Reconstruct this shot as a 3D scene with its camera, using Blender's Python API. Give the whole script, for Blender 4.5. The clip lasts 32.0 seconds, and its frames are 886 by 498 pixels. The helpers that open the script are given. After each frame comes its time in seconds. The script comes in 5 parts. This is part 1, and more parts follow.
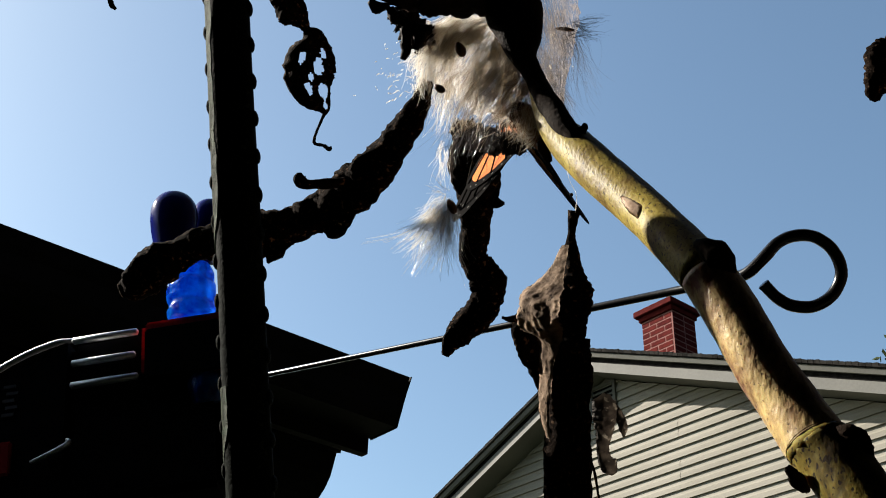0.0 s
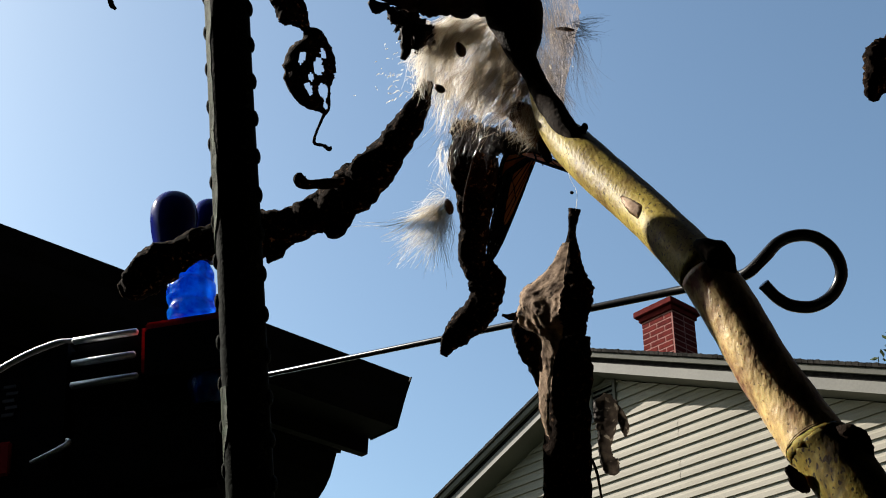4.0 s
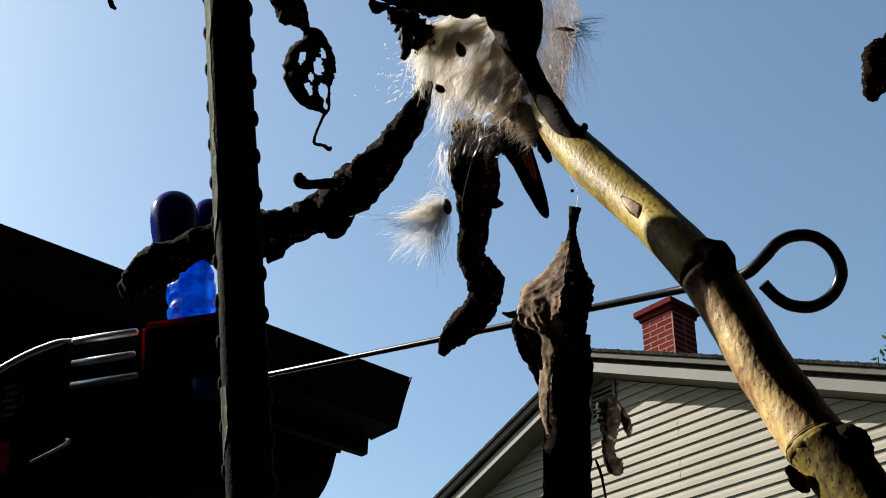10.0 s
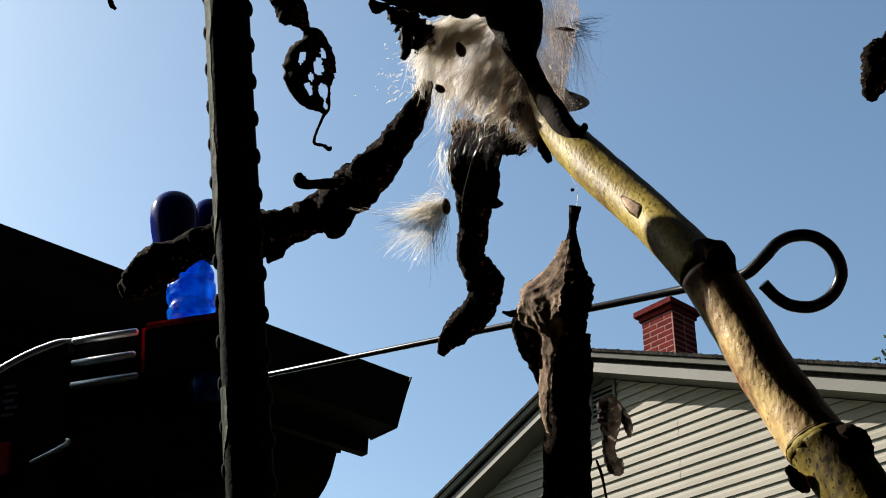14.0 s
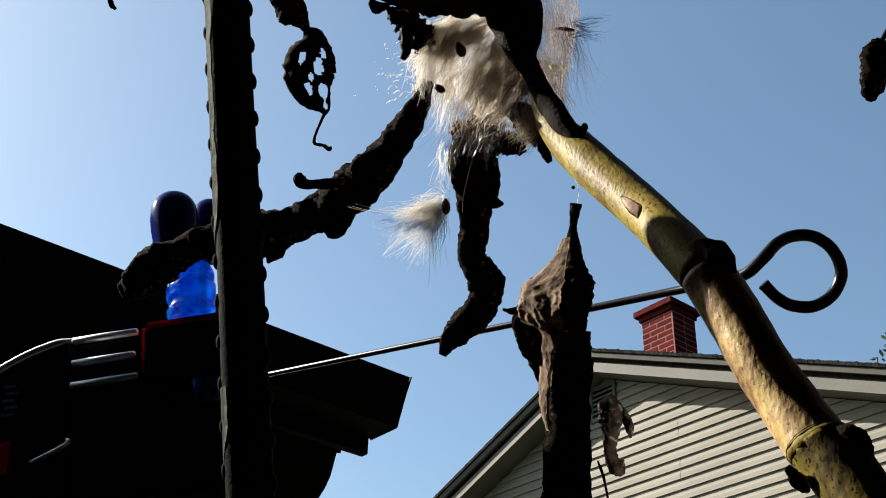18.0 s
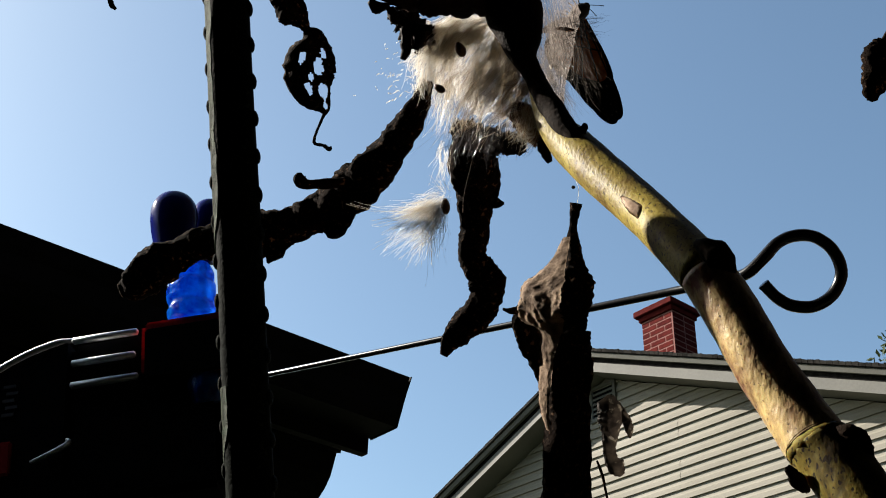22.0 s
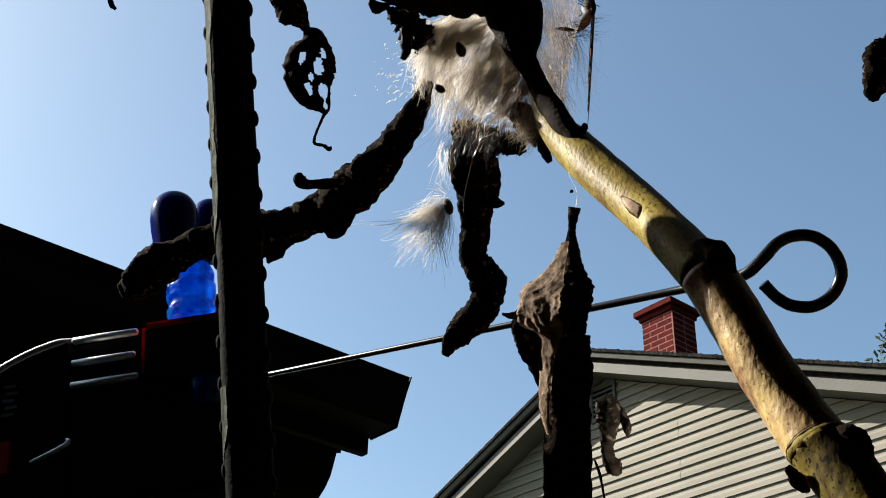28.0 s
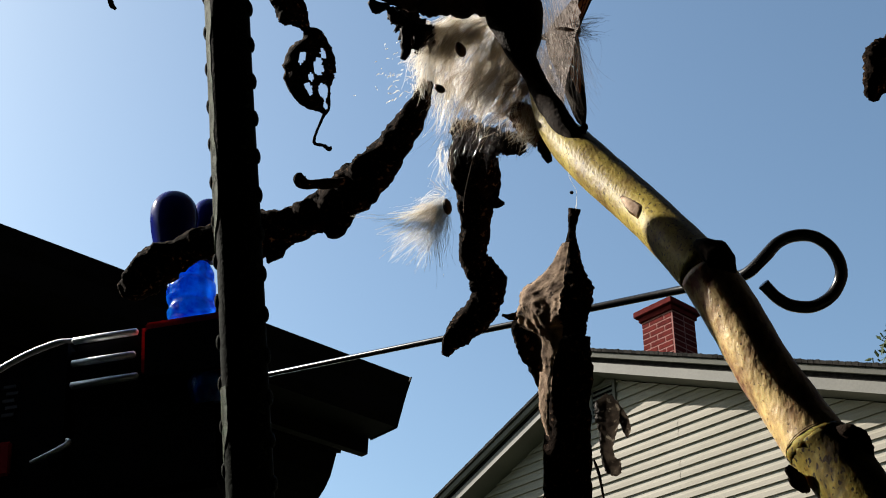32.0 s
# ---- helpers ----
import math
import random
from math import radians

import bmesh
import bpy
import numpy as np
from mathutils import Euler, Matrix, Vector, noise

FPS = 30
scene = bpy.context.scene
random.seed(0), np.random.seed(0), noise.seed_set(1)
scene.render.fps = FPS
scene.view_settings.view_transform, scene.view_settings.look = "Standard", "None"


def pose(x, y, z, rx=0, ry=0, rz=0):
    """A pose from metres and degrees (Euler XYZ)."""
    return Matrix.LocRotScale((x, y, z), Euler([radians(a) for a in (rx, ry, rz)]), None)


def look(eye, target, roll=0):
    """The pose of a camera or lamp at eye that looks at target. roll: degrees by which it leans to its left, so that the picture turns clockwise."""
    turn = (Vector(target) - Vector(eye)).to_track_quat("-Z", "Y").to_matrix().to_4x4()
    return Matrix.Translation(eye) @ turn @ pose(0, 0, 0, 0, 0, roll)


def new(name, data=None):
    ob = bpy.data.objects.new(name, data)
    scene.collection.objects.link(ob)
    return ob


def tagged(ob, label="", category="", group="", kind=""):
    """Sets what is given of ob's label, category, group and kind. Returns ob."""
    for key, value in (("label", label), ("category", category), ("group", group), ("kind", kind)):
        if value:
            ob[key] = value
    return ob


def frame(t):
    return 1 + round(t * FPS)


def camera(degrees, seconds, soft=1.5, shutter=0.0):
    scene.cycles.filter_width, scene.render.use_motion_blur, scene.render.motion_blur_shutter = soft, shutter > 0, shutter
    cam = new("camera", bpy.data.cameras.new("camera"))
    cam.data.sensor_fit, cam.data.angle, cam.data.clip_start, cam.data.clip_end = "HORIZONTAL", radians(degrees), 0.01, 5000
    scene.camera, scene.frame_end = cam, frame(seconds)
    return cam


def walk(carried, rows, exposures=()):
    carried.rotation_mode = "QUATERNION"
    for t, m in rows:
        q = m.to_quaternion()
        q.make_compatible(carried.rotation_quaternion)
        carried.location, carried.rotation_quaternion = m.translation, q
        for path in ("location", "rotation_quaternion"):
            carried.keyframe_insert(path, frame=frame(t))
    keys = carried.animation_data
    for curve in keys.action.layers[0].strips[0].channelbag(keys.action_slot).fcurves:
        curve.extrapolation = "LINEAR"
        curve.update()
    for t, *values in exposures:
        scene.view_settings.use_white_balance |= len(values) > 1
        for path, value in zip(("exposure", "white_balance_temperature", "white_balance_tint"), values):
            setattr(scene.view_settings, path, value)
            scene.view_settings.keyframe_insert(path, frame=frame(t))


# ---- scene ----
# ---- camera: fixed, low among the plants, tilted up ----
cam = camera(42.81, 32.0, soft=1.0)
FIXED = pose(0.0, 0.0, 1.2, 122.0, 0.0, 0.0) @ pose(0, 0, 0, 0, 0, 1.9)
walk(cam, [(0.0, FIXED), (32.0, FIXED)], exposures=[(0.0, 1.6, 6500, 9), (32.0, 1.6, 6500, 9)])

# ---- light: clear sky, low warm sun ahead and to the side ----
SUN_EL, SUN_AZ = 36.0, -66.8
to_sun = Vector((math.sin(radians(SUN_AZ)) * math.cos(radians(SUN_EL)), math.cos(radians(SUN_AZ)) * math.cos(radians(SUN_EL)), math.sin(radians(SUN_EL))))
world = bpy.data.worlds.new("sky")
scene.world = world
world.use_nodes = True
wn = world.node_tree
sky = wn.nodes.new("ShaderNodeTexSky")
sky.sky_type, sky.sun_disc = "NISHITA", False
sky.sun_elevation, sky.sun_rotation = radians(SUN_EL), radians(SUN_AZ)
sky.air_density, sky.dust_density, sky.ozone_density = 1.0, 1.5, 1.2
clear = wn.nodes.new("ShaderNodeMix")
clear.data_type, clear.blend_type = "RGBA", "MULTIPLY"
clear.inputs["Factor"].default_value, clear.inputs["B"].default_value = 1.0, (0.91, 1.0, 0.965, 1)
wn.links.new(sky.outputs["Color"], clear.inputs["A"])
wn.links.new(clear.outputs["Result"], wn.nodes["Background"].inputs["Color"])
wn.nodes["Background"].inputs["Strength"].default_value = 0.062
sun_data = bpy.data.lights.new("sun", "SUN")
sun_data.energy, sun_data.angle, sun_data.color = 5.0, radians(0.53), (1.0, 0.93, 0.83)
sun = new("sun", sun_data)
sun.matrix_world = look(to_sun * 50, (0, 0, 0))


# ---- materials ----
def mat(name, low, high, rough=0.7, scale=8.0, bump=0.2, fine=60.0, metal=0.0, translucent=0.0, transmission=0.0, stretch=(1, 1, 1), rand=0.0, spec=0.5, speck=None, coat=0.0, fleshy=0.0):
    """Principled surface with colour from two sizes of noise, grain bump and optional dark specks."""
    m = bpy.data.materials.new(name)
    m.use_nodes = True
    nt = m.node_tree
    bs = nt.nodes["Principled BSDF"]
    co = nt.nodes.new("ShaderNodeTexCoord")
    mp = nt.nodes.new("ShaderNodeMapping")
    mp.inputs["Scale"].default_value = stretch
    nt.links.new(co.outputs["Object"], mp.inputs["Vector"])
    big = nt.nodes.new("ShaderNodeTexNoise")
    big.inputs["Scale"].default_value, big.inputs["Detail"].default_value = scale, 5
    small = nt.nodes.new("ShaderNodeTexNoise")
    small.inputs["Scale"].default_value, small.inputs["Detail"].default_value = fine, 4
    for node in (big, small):
        nt.links.new(mp.outputs["Vector"], node.inputs["Vector"])
    add = nt.nodes.new("ShaderNodeMath")
    add.operation = "MULTIPLY_ADD"
    add.inputs[1].default_value, add.inputs[2].default_value = 0.45, -0.225
    nt.links.new(small.outputs["Fac"], add.inputs[0])
    tot = nt.nodes.new("ShaderNodeMath")
    nt.links.new(big.outputs["Fac"], tot.inputs[0])
    nt.links.new(add.outputs[0], tot.inputs[1])
    fac = tot.outputs[0]
    if rand:
        info = nt.nodes.new("ShaderNodeObjectInfo")
        shift = nt.nodes.new("ShaderNodeMath")
        shift.operation = "MULTIPLY_ADD"
        shift.inputs[1].default_value, shift.inputs[2].default_value = rand, -rand / 2
        nt.links.new(info.outputs["Random"], shift.inputs[0])
        both = nt.nodes.new("ShaderNodeMath")
        nt.links.new(fac, both.inputs[0])
        nt.links.new(shift.outputs[0], both.inputs[1])
        fac = both.outputs[0]
    ramp = nt.nodes.new("ShaderNodeValToRGB")
    ramp.color_ramp.elements[0].position, ramp.color_ramp.elements[1].position = 0.3, 0.7
    ramp.color_ramp.elements[0].color, ramp.color_ramp.elements[1].color = (*low, 1), (*high, 1)
    nt.links.new(fac, ramp.inputs["Fac"])
    colour = ramp.outputs["Color"]
    if speck:
        vor = nt.nodes.new("ShaderNodeTexNoise")
        vor.inputs["Scale"].default_value, vor.inputs["Detail"].default_value = speck[0], 2
        nt.links.new(mp.outputs["Vector"], vor.inputs["Vector"])
        cut = nt.nodes.new("ShaderNodeValToRGB")
        cut.color_ramp.elements[0].position, cut.color_ramp.elements[1].position = speck[1], speck[1] + 0.05
        nt.links.new(vor.outputs["Fac"], cut.inputs["Fac"])
        mix = nt.nodes.new("ShaderNodeMix")
        mix.data_type = "RGBA"
        mix.inputs["B"].default_value = (*speck[2], 1)
        nt.links.new(cut.outputs["Color"], mix.inputs["Factor"])
        nt.links.new(colour, mix.inputs["A"])
        colour = mix.outputs["Result"]
    nt.links.new(colour, bs.inputs["Base Color"])
    bs.inputs["Roughness"].default_value, bs.inputs["Metallic"].default_value = rough, metal
    bs.inputs["Specular IOR Level"].default_value = spec
    bs.inputs["Transmission Weight"].default_value = transmission
    bs.inputs["Coat Weight"].default_value = coat
    if fleshy:
        bs.inputs["Subsurface Weight"].default_value, bs.inputs["Subsurface Scale"].default_value = fleshy, 0.004
        bs.inputs["Subsurface Radius"].default_value = (1.0, 0.45, 0.2)
    if bump:
        bp = nt.nodes.new("ShaderNodeBump")
        bp.inputs["Strength"].default_value, bp.inputs["Distance"].default_value = bump, 0.3 / fine
        nt.links.new(small.outputs["Fac"], bp.inputs["Height"])
        nt.links.new(bp.outputs["Normal"], bs.inputs["Normal"])
    if translucent:
        tr = nt.nodes.new("ShaderNodeBsdfTranslucent")
        nt.links.new(colour, tr.inputs["Color"])
        mx = nt.nodes.new("ShaderNodeMixShader")
        mx.inputs["Fac"].default_value = translucent
        nt.links.new(bs.outputs["BSDF"], mx.inputs[1])
        nt.links.new(tr.outputs["BSDF"], mx.inputs[2])
        nt.links.new(mx.outputs["Shader"], nt.nodes["Material Output"].inputs["Surface"])
    return m


STEM = mat("stem_skin", (0.09, 0.026, 0.018), (0.57, 0.42, 0.175), 0.42, 110, 0.7, 700, spec=0.28, stretch=(1, 1, 0.6), speck=(2300, 0.65, (0.05, 0.022, 0.012)), fleshy=0.15)
STEM_GREEN = mat("green_stem_skin", (0.10, 0.062, 0.012), (0.30, 0.235, 0.045), 0.55, 130, 0.8, 900, spec=0.11, stretch=(1, 1, 0.6), speck=(1900, 0.61, (0.03, 0.018, 0.010)), fleshy=0.1)
STEM_DARK = mat("brown_stem_skin", (0.018, 0.012, 0.004), (0.17, 0.13, 0.026), 0.6, 120, 0.5, 700, spec=0.04, stretch=(1, 1, 0.6), speck=(1100, 0.58, (0.012, 0.008, 0.005)), fleshy=0.4)
NODE_AND_SHADE = mat("node_bark_and_stem_shade", (0.006, 0.004, 0.003), (0.018, 0.011, 0.007), 0.9, 120, 0.9, 700, spec=0.05)
SCAR = mat("leaf_scar", (0.42, 0.28, 0.19), (0.82, 0.66, 0.50), 0.8, 300, 0.6, 1200)
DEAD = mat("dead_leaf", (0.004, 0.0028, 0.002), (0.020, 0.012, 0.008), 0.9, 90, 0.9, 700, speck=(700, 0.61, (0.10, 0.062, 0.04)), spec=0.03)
DEAD_SUNLIT = mat("dead_leaf_sunlit", (0.07, 0.042, 0.026), (0.46, 0.335, 0.235), 0.85, 170, 0.9, 600, speck=(420, 0.64, (0.03, 0.018, 0.012)), spec=0.15)
LEAF_TAN = mat("papery_leaf", (0.014, 0.010, 0.008), (0.085, 0.066, 0.050), 0.7, 320, 0.6, 700, translucent=0.3, speck=(600, 0.62, (0.22, 0.19, 0.15)))
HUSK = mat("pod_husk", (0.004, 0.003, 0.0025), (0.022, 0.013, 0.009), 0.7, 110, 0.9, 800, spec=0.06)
HUSK_IN = mat("pod_lining", (0.03, 0.012, 0.007), (0.20, 0.09, 0.04), 0.4, 200, 1.0, 600, spec=0.25, stretch=(1, 1, 0.4))
SEED = mat("seed_coat", (0.05, 0.016, 0.007), (0.20, 0.07, 0.028), 0.55, 300, 0.6, 1500)
STAKE = mat("stake_plastic", (0.0015, 0.0028, 0.0018), (0.004, 0.0065, 0.0042), 0.75, 60, 0.6, 800, speck=(520, 0.62, (0.012, 0.016, 0.012)), spec=0.02)
STAKE_SUNLIT = mat("sunlit_stake_coat", (0.012, 0.02, 0.011), (0.055, 0.07, 0.045), 0.8, 120, 0.8, 600, spec=0.1, speck=(500, 0.62, (0.02, 0.04, 0.02)))
ROD = mat("black_enamel", (0.003, 0.003, 0.003), (0.006, 0.006, 0.006), 0.2, 80, 0.05, 900, spec=0.7)
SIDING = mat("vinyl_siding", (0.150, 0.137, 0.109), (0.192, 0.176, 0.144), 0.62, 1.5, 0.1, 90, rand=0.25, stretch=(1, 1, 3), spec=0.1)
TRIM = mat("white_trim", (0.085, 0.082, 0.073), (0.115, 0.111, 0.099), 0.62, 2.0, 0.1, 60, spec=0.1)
WALL_CORE = mat("wall_sheathing", (0.20, 0.19, 0.17), (0.28, 0.27, 0.25), 0.9, 3, 0.1, 40)
SHINGLE = mat("roof_shingle", (0.006, 0.0055, 0.005), (0.022, 0.02, 0.018), 0.9, 30, 0.6, 220, rand=0.5, spec=0.03)
BRICK = mat("red_brick", (0.05, 0.005, 0.005), (0.085, 0.011, 0.009), 0.9, 20, 0.5, 180, rand=0.5, spec=0.04)
MORTAR = mat("mortar", (0.17, 0.075, 0.068), (0.24, 0.115, 0.10), 0.9, 30, 0.4, 200, spec=0.04)
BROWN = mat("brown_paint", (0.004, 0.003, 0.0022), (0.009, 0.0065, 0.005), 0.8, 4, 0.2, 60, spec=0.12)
ROOF_BROWN = mat("brown_shingle", (0.02, 0.016, 0.013), (0.05, 0.04, 0.034), 0.9, 30, 0.6, 200)
BLACK_PLASTIC = mat("black_plastic", (0.002, 0.002, 0.0022), (0.005, 0.005, 0.0055), 0.8, 50, 0.15, 500, spec=0.025)
RED_PLASTIC = mat("red_plastic", (0.26, 0.010, 0.014), (0.38, 0.018, 0.02), 0.25, 40, 0.1, 400, coat=0.3)
STEEL = mat("brushed_steel", (0.78, 0.79, 0.81), (0.92, 0.93, 0.94), 0.55, 60, 0.3, 600, metal=0.85)
BLUE_DOME = mat("dark_blue_plastic", (0.003, 0.006, 0.09), (0.006, 0.012, 0.14), 0.16, 40, 0.05, 300, spec=0.06)
BLUE_GLASS = mat("blue_translucent_plastic", (0.0, 0.02, 0.45), (0.01, 0.30, 1.0), 0.08, 75, 1.0, 90, transmission=0.5, translucent=0.35)
MARK = mat("faint_grey_print", (0.02, 0.02, 0.022), (0.04, 0.04, 0.044), 0.7, 60, 0.1, 500)
WING = mat("orange_wing_scales", (0.36, 0.075, 0.006), (0.66, 0.17, 0.015), 0.8, 160, 0.4, 2500, translucent=0.1, spec=0.1)
WING_DARK = mat("dark_wing_scales", (0.002, 0.0017, 0.0017), (0.005, 0.004, 0.0035), 0.9, 160, 0.4, 2500, spec=0.01)
SPOT = mat("white_wing_spot", (0.03, 0.028, 0.024), (0.07, 0.065, 0.055), 0.8, 300, 0.2, 2500)
BODY = mat("black_body_hair", (0.006, 0.006, 0.006), (0.025, 0.022, 0.02), 0.7, 300, 0.8, 2500)
GRASS = mat("lawn", (0.014, 0.022, 0.006), (0.034, 0.048, 0.014), 0.9, 0.8, 0.6, 30)
BARK = mat("tree_bark", (0.05, 0.04, 0.03), (0.12, 0.10, 0.08), 0.9, 8, 0.8, 40)
FOLIAGE = mat("tree_leaf", (0.014, 0.024, 0.008), (0.04, 0.055, 0.018), 0.7, 3, 0.3, 30, translucent=0.1, spec=0.1)


def silk_material(name, shades, thin):
    """Glossy seed hair, each of its own shade; light passes through."""
    m = bpy.data.materials.new(name)
    m.use_nodes = True
    nt = m.node_tree
    bs = nt.nodes["Principled BSDF"]
    geo = nt.nodes.new("ShaderNodeNewGeometry")
    ramp = nt.nodes.new("ShaderNodeValToRGB")
    ramp.color_ramp.elements[0].color, ramp.color_ramp.elements[1].color = (*shades[0], 1), (*shades[-1], 1)
    for k, shade in enumerate(shades[1:-1], 1):
        ramp.color_ramp.elements.new(k / (len(shades) - 1)).color = (*shade, 1)
    nt.links.new(geo.outputs["Random Per Island"], ramp.inputs["Fac"])
    nt.links.new(ramp.outputs["Color"], bs.inputs["Base Color"])
    bs.inputs["Roughness"].default_value = 0.16
    bs.inputs["Specular IOR Level"].default_value = 0.8
    tr = nt.nodes.new("ShaderNodeBsdfTranslucent")
    nt.links.new(ramp.outputs["Color"], tr.inputs["Color"])
    mx = nt.nodes.new("ShaderNodeMixShader")
    mx.inputs["Fac"].default_value = 0.62
    nt.links.new(bs.outputs["BSDF"], mx.inputs[1])
    nt.links.new(tr.outputs["BSDF"], mx.inputs[2])
    clear = nt.nodes.new("ShaderNodeBsdfTransparent")
    sheer = nt.nodes.new("ShaderNodeMixShader")
    sheer.inputs["Fac"].default_value = thin
    nt.links.new(mx.outputs["Shader"], sheer.inputs[1])
    nt.links.new(clear.outputs["BSDF"], sheer.inputs[2])
    nt.links.new(sheer.outputs["Shader"], nt.nodes["Material Output"].inputs["Surface"])
    return m


SILK = silk_material("seed_silk", ((0.66, 0.55, 0.40), (0.88, 0.82, 0.71), (0.95, 0.93, 0.88), (0.98, 0.97, 0.95)), 0.22)
SILK_BROWN = silk_material("stained_seed_silk", ((0.22, 0.14, 0.085), (0.48, 0.36, 0.24), (0.78, 0.67, 0.52), (0.95, 0.91, 0.83)), 0.2)
# darker copies of the silk, with shade put into their colour
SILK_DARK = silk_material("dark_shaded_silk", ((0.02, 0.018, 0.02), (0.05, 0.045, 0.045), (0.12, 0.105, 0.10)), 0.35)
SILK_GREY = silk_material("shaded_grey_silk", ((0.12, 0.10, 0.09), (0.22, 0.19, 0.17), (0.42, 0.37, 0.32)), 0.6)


def veil_material(name, dense, along, shades, through_light):
    """A sheet of matted silk: fine streaks, open between the strands, light passing through."""
    m = bpy.data.materials.new(name)
    m.use_nodes = True
    nt = m.node_tree
    bs = nt.nodes["Principled BSDF"]
    co = nt.nodes.new("ShaderNodeTexCoord")
    mp = nt.nodes.new("ShaderNodeMapping")
    mp.vector_type = "TEXTURE"
    mp.inputs["Rotation"].default_value = Vector(along).to_track_quat("X", "Z").to_euler()
    mp.inputs["Scale"].default_value = (34, 1, 1)
    nt.links.new(co.outputs["Object"], mp.inputs["Vector"])
    strand = nt.nodes.new("ShaderNodeTexNoise")
    strand.inputs["Scale"].default_value, strand.inputs["Detail"].default_value, strand.inputs["Roughness"].default_value = 3000, 3, 0.7
    strand.inputs["Distortion"].default_value = 0.6
    nt.links.new(mp.outputs["Vector"], strand.inputs["Vector"])
    lump = nt.nodes.new("ShaderNodeTexNoise")
    lump.inputs["Scale"].default_value, lump.inputs["Detail"].default_value = 190, 4
    nt.links.new(co.outputs["Object"], lump.inputs["Vector"])
    ramp = nt.nodes.new("ShaderNodeValToRGB")
    ramp.color_ramp.elements[0].position, ramp.color_ramp.elements[1].position = 0.34, 0.62
    ramp.color_ramp.elements[0].color, ramp.color_ramp.elements[1].color = (*shades[0], 1), (*shades[1], 1)
    nt.links.new(strand.outputs["Fac"], ramp.inputs["Fac"])
    nt.links.new(ramp.outputs["Color"], bs.inputs["Base Color"])
    bs.inputs["Roughness"].default_value = 0.35
    bp = nt.nodes.new("ShaderNodeBump")
    bp.inputs["Strength"].default_value, bp.inputs["Distance"].default_value = 0.8, 0.0003
    nt.links.new(strand.outputs["Fac"], bp.inputs["Height"])
    tr = nt.nodes.new("ShaderNodeBsdfTranslucent")
    nt.links.new(ramp.outputs["Color"], tr.inputs["Color"])
    for node in (bs, tr):
        nt.links.new(bp.outputs["Normal"], node.inputs["Normal"])
    mx = nt.nodes.new("ShaderNodeMixShader")
    mx.inputs["Fac"].default_value = through_light
    nt.links.new(bs.outputs["BSDF"], mx.inputs[1])
    nt.links.new(tr.outputs["BSDF"], mx.inputs[2])
    sum_ = nt.nodes.new("ShaderNodeMath")
    nt.links.new(strand.outputs["Fac"], sum_.inputs[0])
    nt.links.new(lump.outputs["Fac"], sum_.inputs[1])
    gap = nt.nodes.new("ShaderNodeMapRange")
    gap.inputs["From Min"].default_value, gap.inputs["From Max"].default_value = 0.82, 1.12
    gap.inputs["To Min"].default_value, gap.inputs["To Max"].default_value = 1.0 - dense * 0.45, 1.0 - dense
    nt.links.new(sum_.outputs[0], gap.inputs["Value"])
    clear = nt.nodes.new("ShaderNodeBsdfTransparent")
    thin = nt.nodes.new("ShaderNodeMixShader")
    nt.links.new(gap.outputs["Result"], thin.inputs["Fac"])
    nt.links.new(mx.outputs["Shader"], thin.inputs[1])
    nt.links.new(clear.outputs["BSDF"], thin.inputs[2])
    nt.links.new(thin.outputs["Shader"], nt.nodes["Material Output"].inputs["Surface"])
    return m


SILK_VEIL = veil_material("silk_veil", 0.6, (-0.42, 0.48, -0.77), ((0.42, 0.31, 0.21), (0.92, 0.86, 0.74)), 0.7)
# second veil is darkened in colour for the shade beside the stem
SILK_VEIL_SHADED = veil_material("shaded_silk_veil", 0.92, (0.25, 0.5, -0.83), ((0.10, 0.08, 0.075), (0.36, 0.31, 0.28)), 0.4)


# ---- building helpers ----
def thing(name, place=(0, 0, 0), label="", category="", group="", kind=""):
    ob = new(name)
    ob.location = place
    ob.empty_display_size = 0.02
    return tagged(ob, label, category, group, kind)


def finish(bm, name, material, smooth=True):
    bmesh.ops.recalc_face_normals(bm, faces=bm.faces[:])
    me = bpy.data.meshes.new(name)
    bm.to_mesh(me)
    bm.free()
    me.materials.append(material)
    if smooth:
        me.shade_smooth()
    return me


def part(name, bm, material, parent=None, label="", smooth=True):
    """One mesh object under a thing or part; the vertices are given in the world."""
    me = bm if isinstance(bm, bpy.types.Mesh) else finish(bm, name, material, smooth)
    ob = new(name, me)
    if parent is not None:
        ob.parent = parent
        bpy.context.view_layer.update()
        ob.matrix_parent_inverse = parent.matrix_world.inverted()
    return tagged(ob, label) if label else ob


def spline(points, steps):
    """Smooth way through points (tuples of any length)."""
    pts = [np.array(p, float) for p in points]
    pts = [2 * pts[0] - pts[1]] + pts + [2 * pts[-1] - pts[-2]]
    out = []
    for i in range(1, len(pts) - 2):
        a, b, c, d = pts[i - 1:i + 3]
        for k in range(steps):
            t = k / steps
            out.append(0.5 * (2 * b + (c - a) * t + (2 * a - 5 * b + 4 * c - d) * t * t + (3 * b - a - 3 * c + d) * t ** 3))
    out.append(pts[-2])
    return out


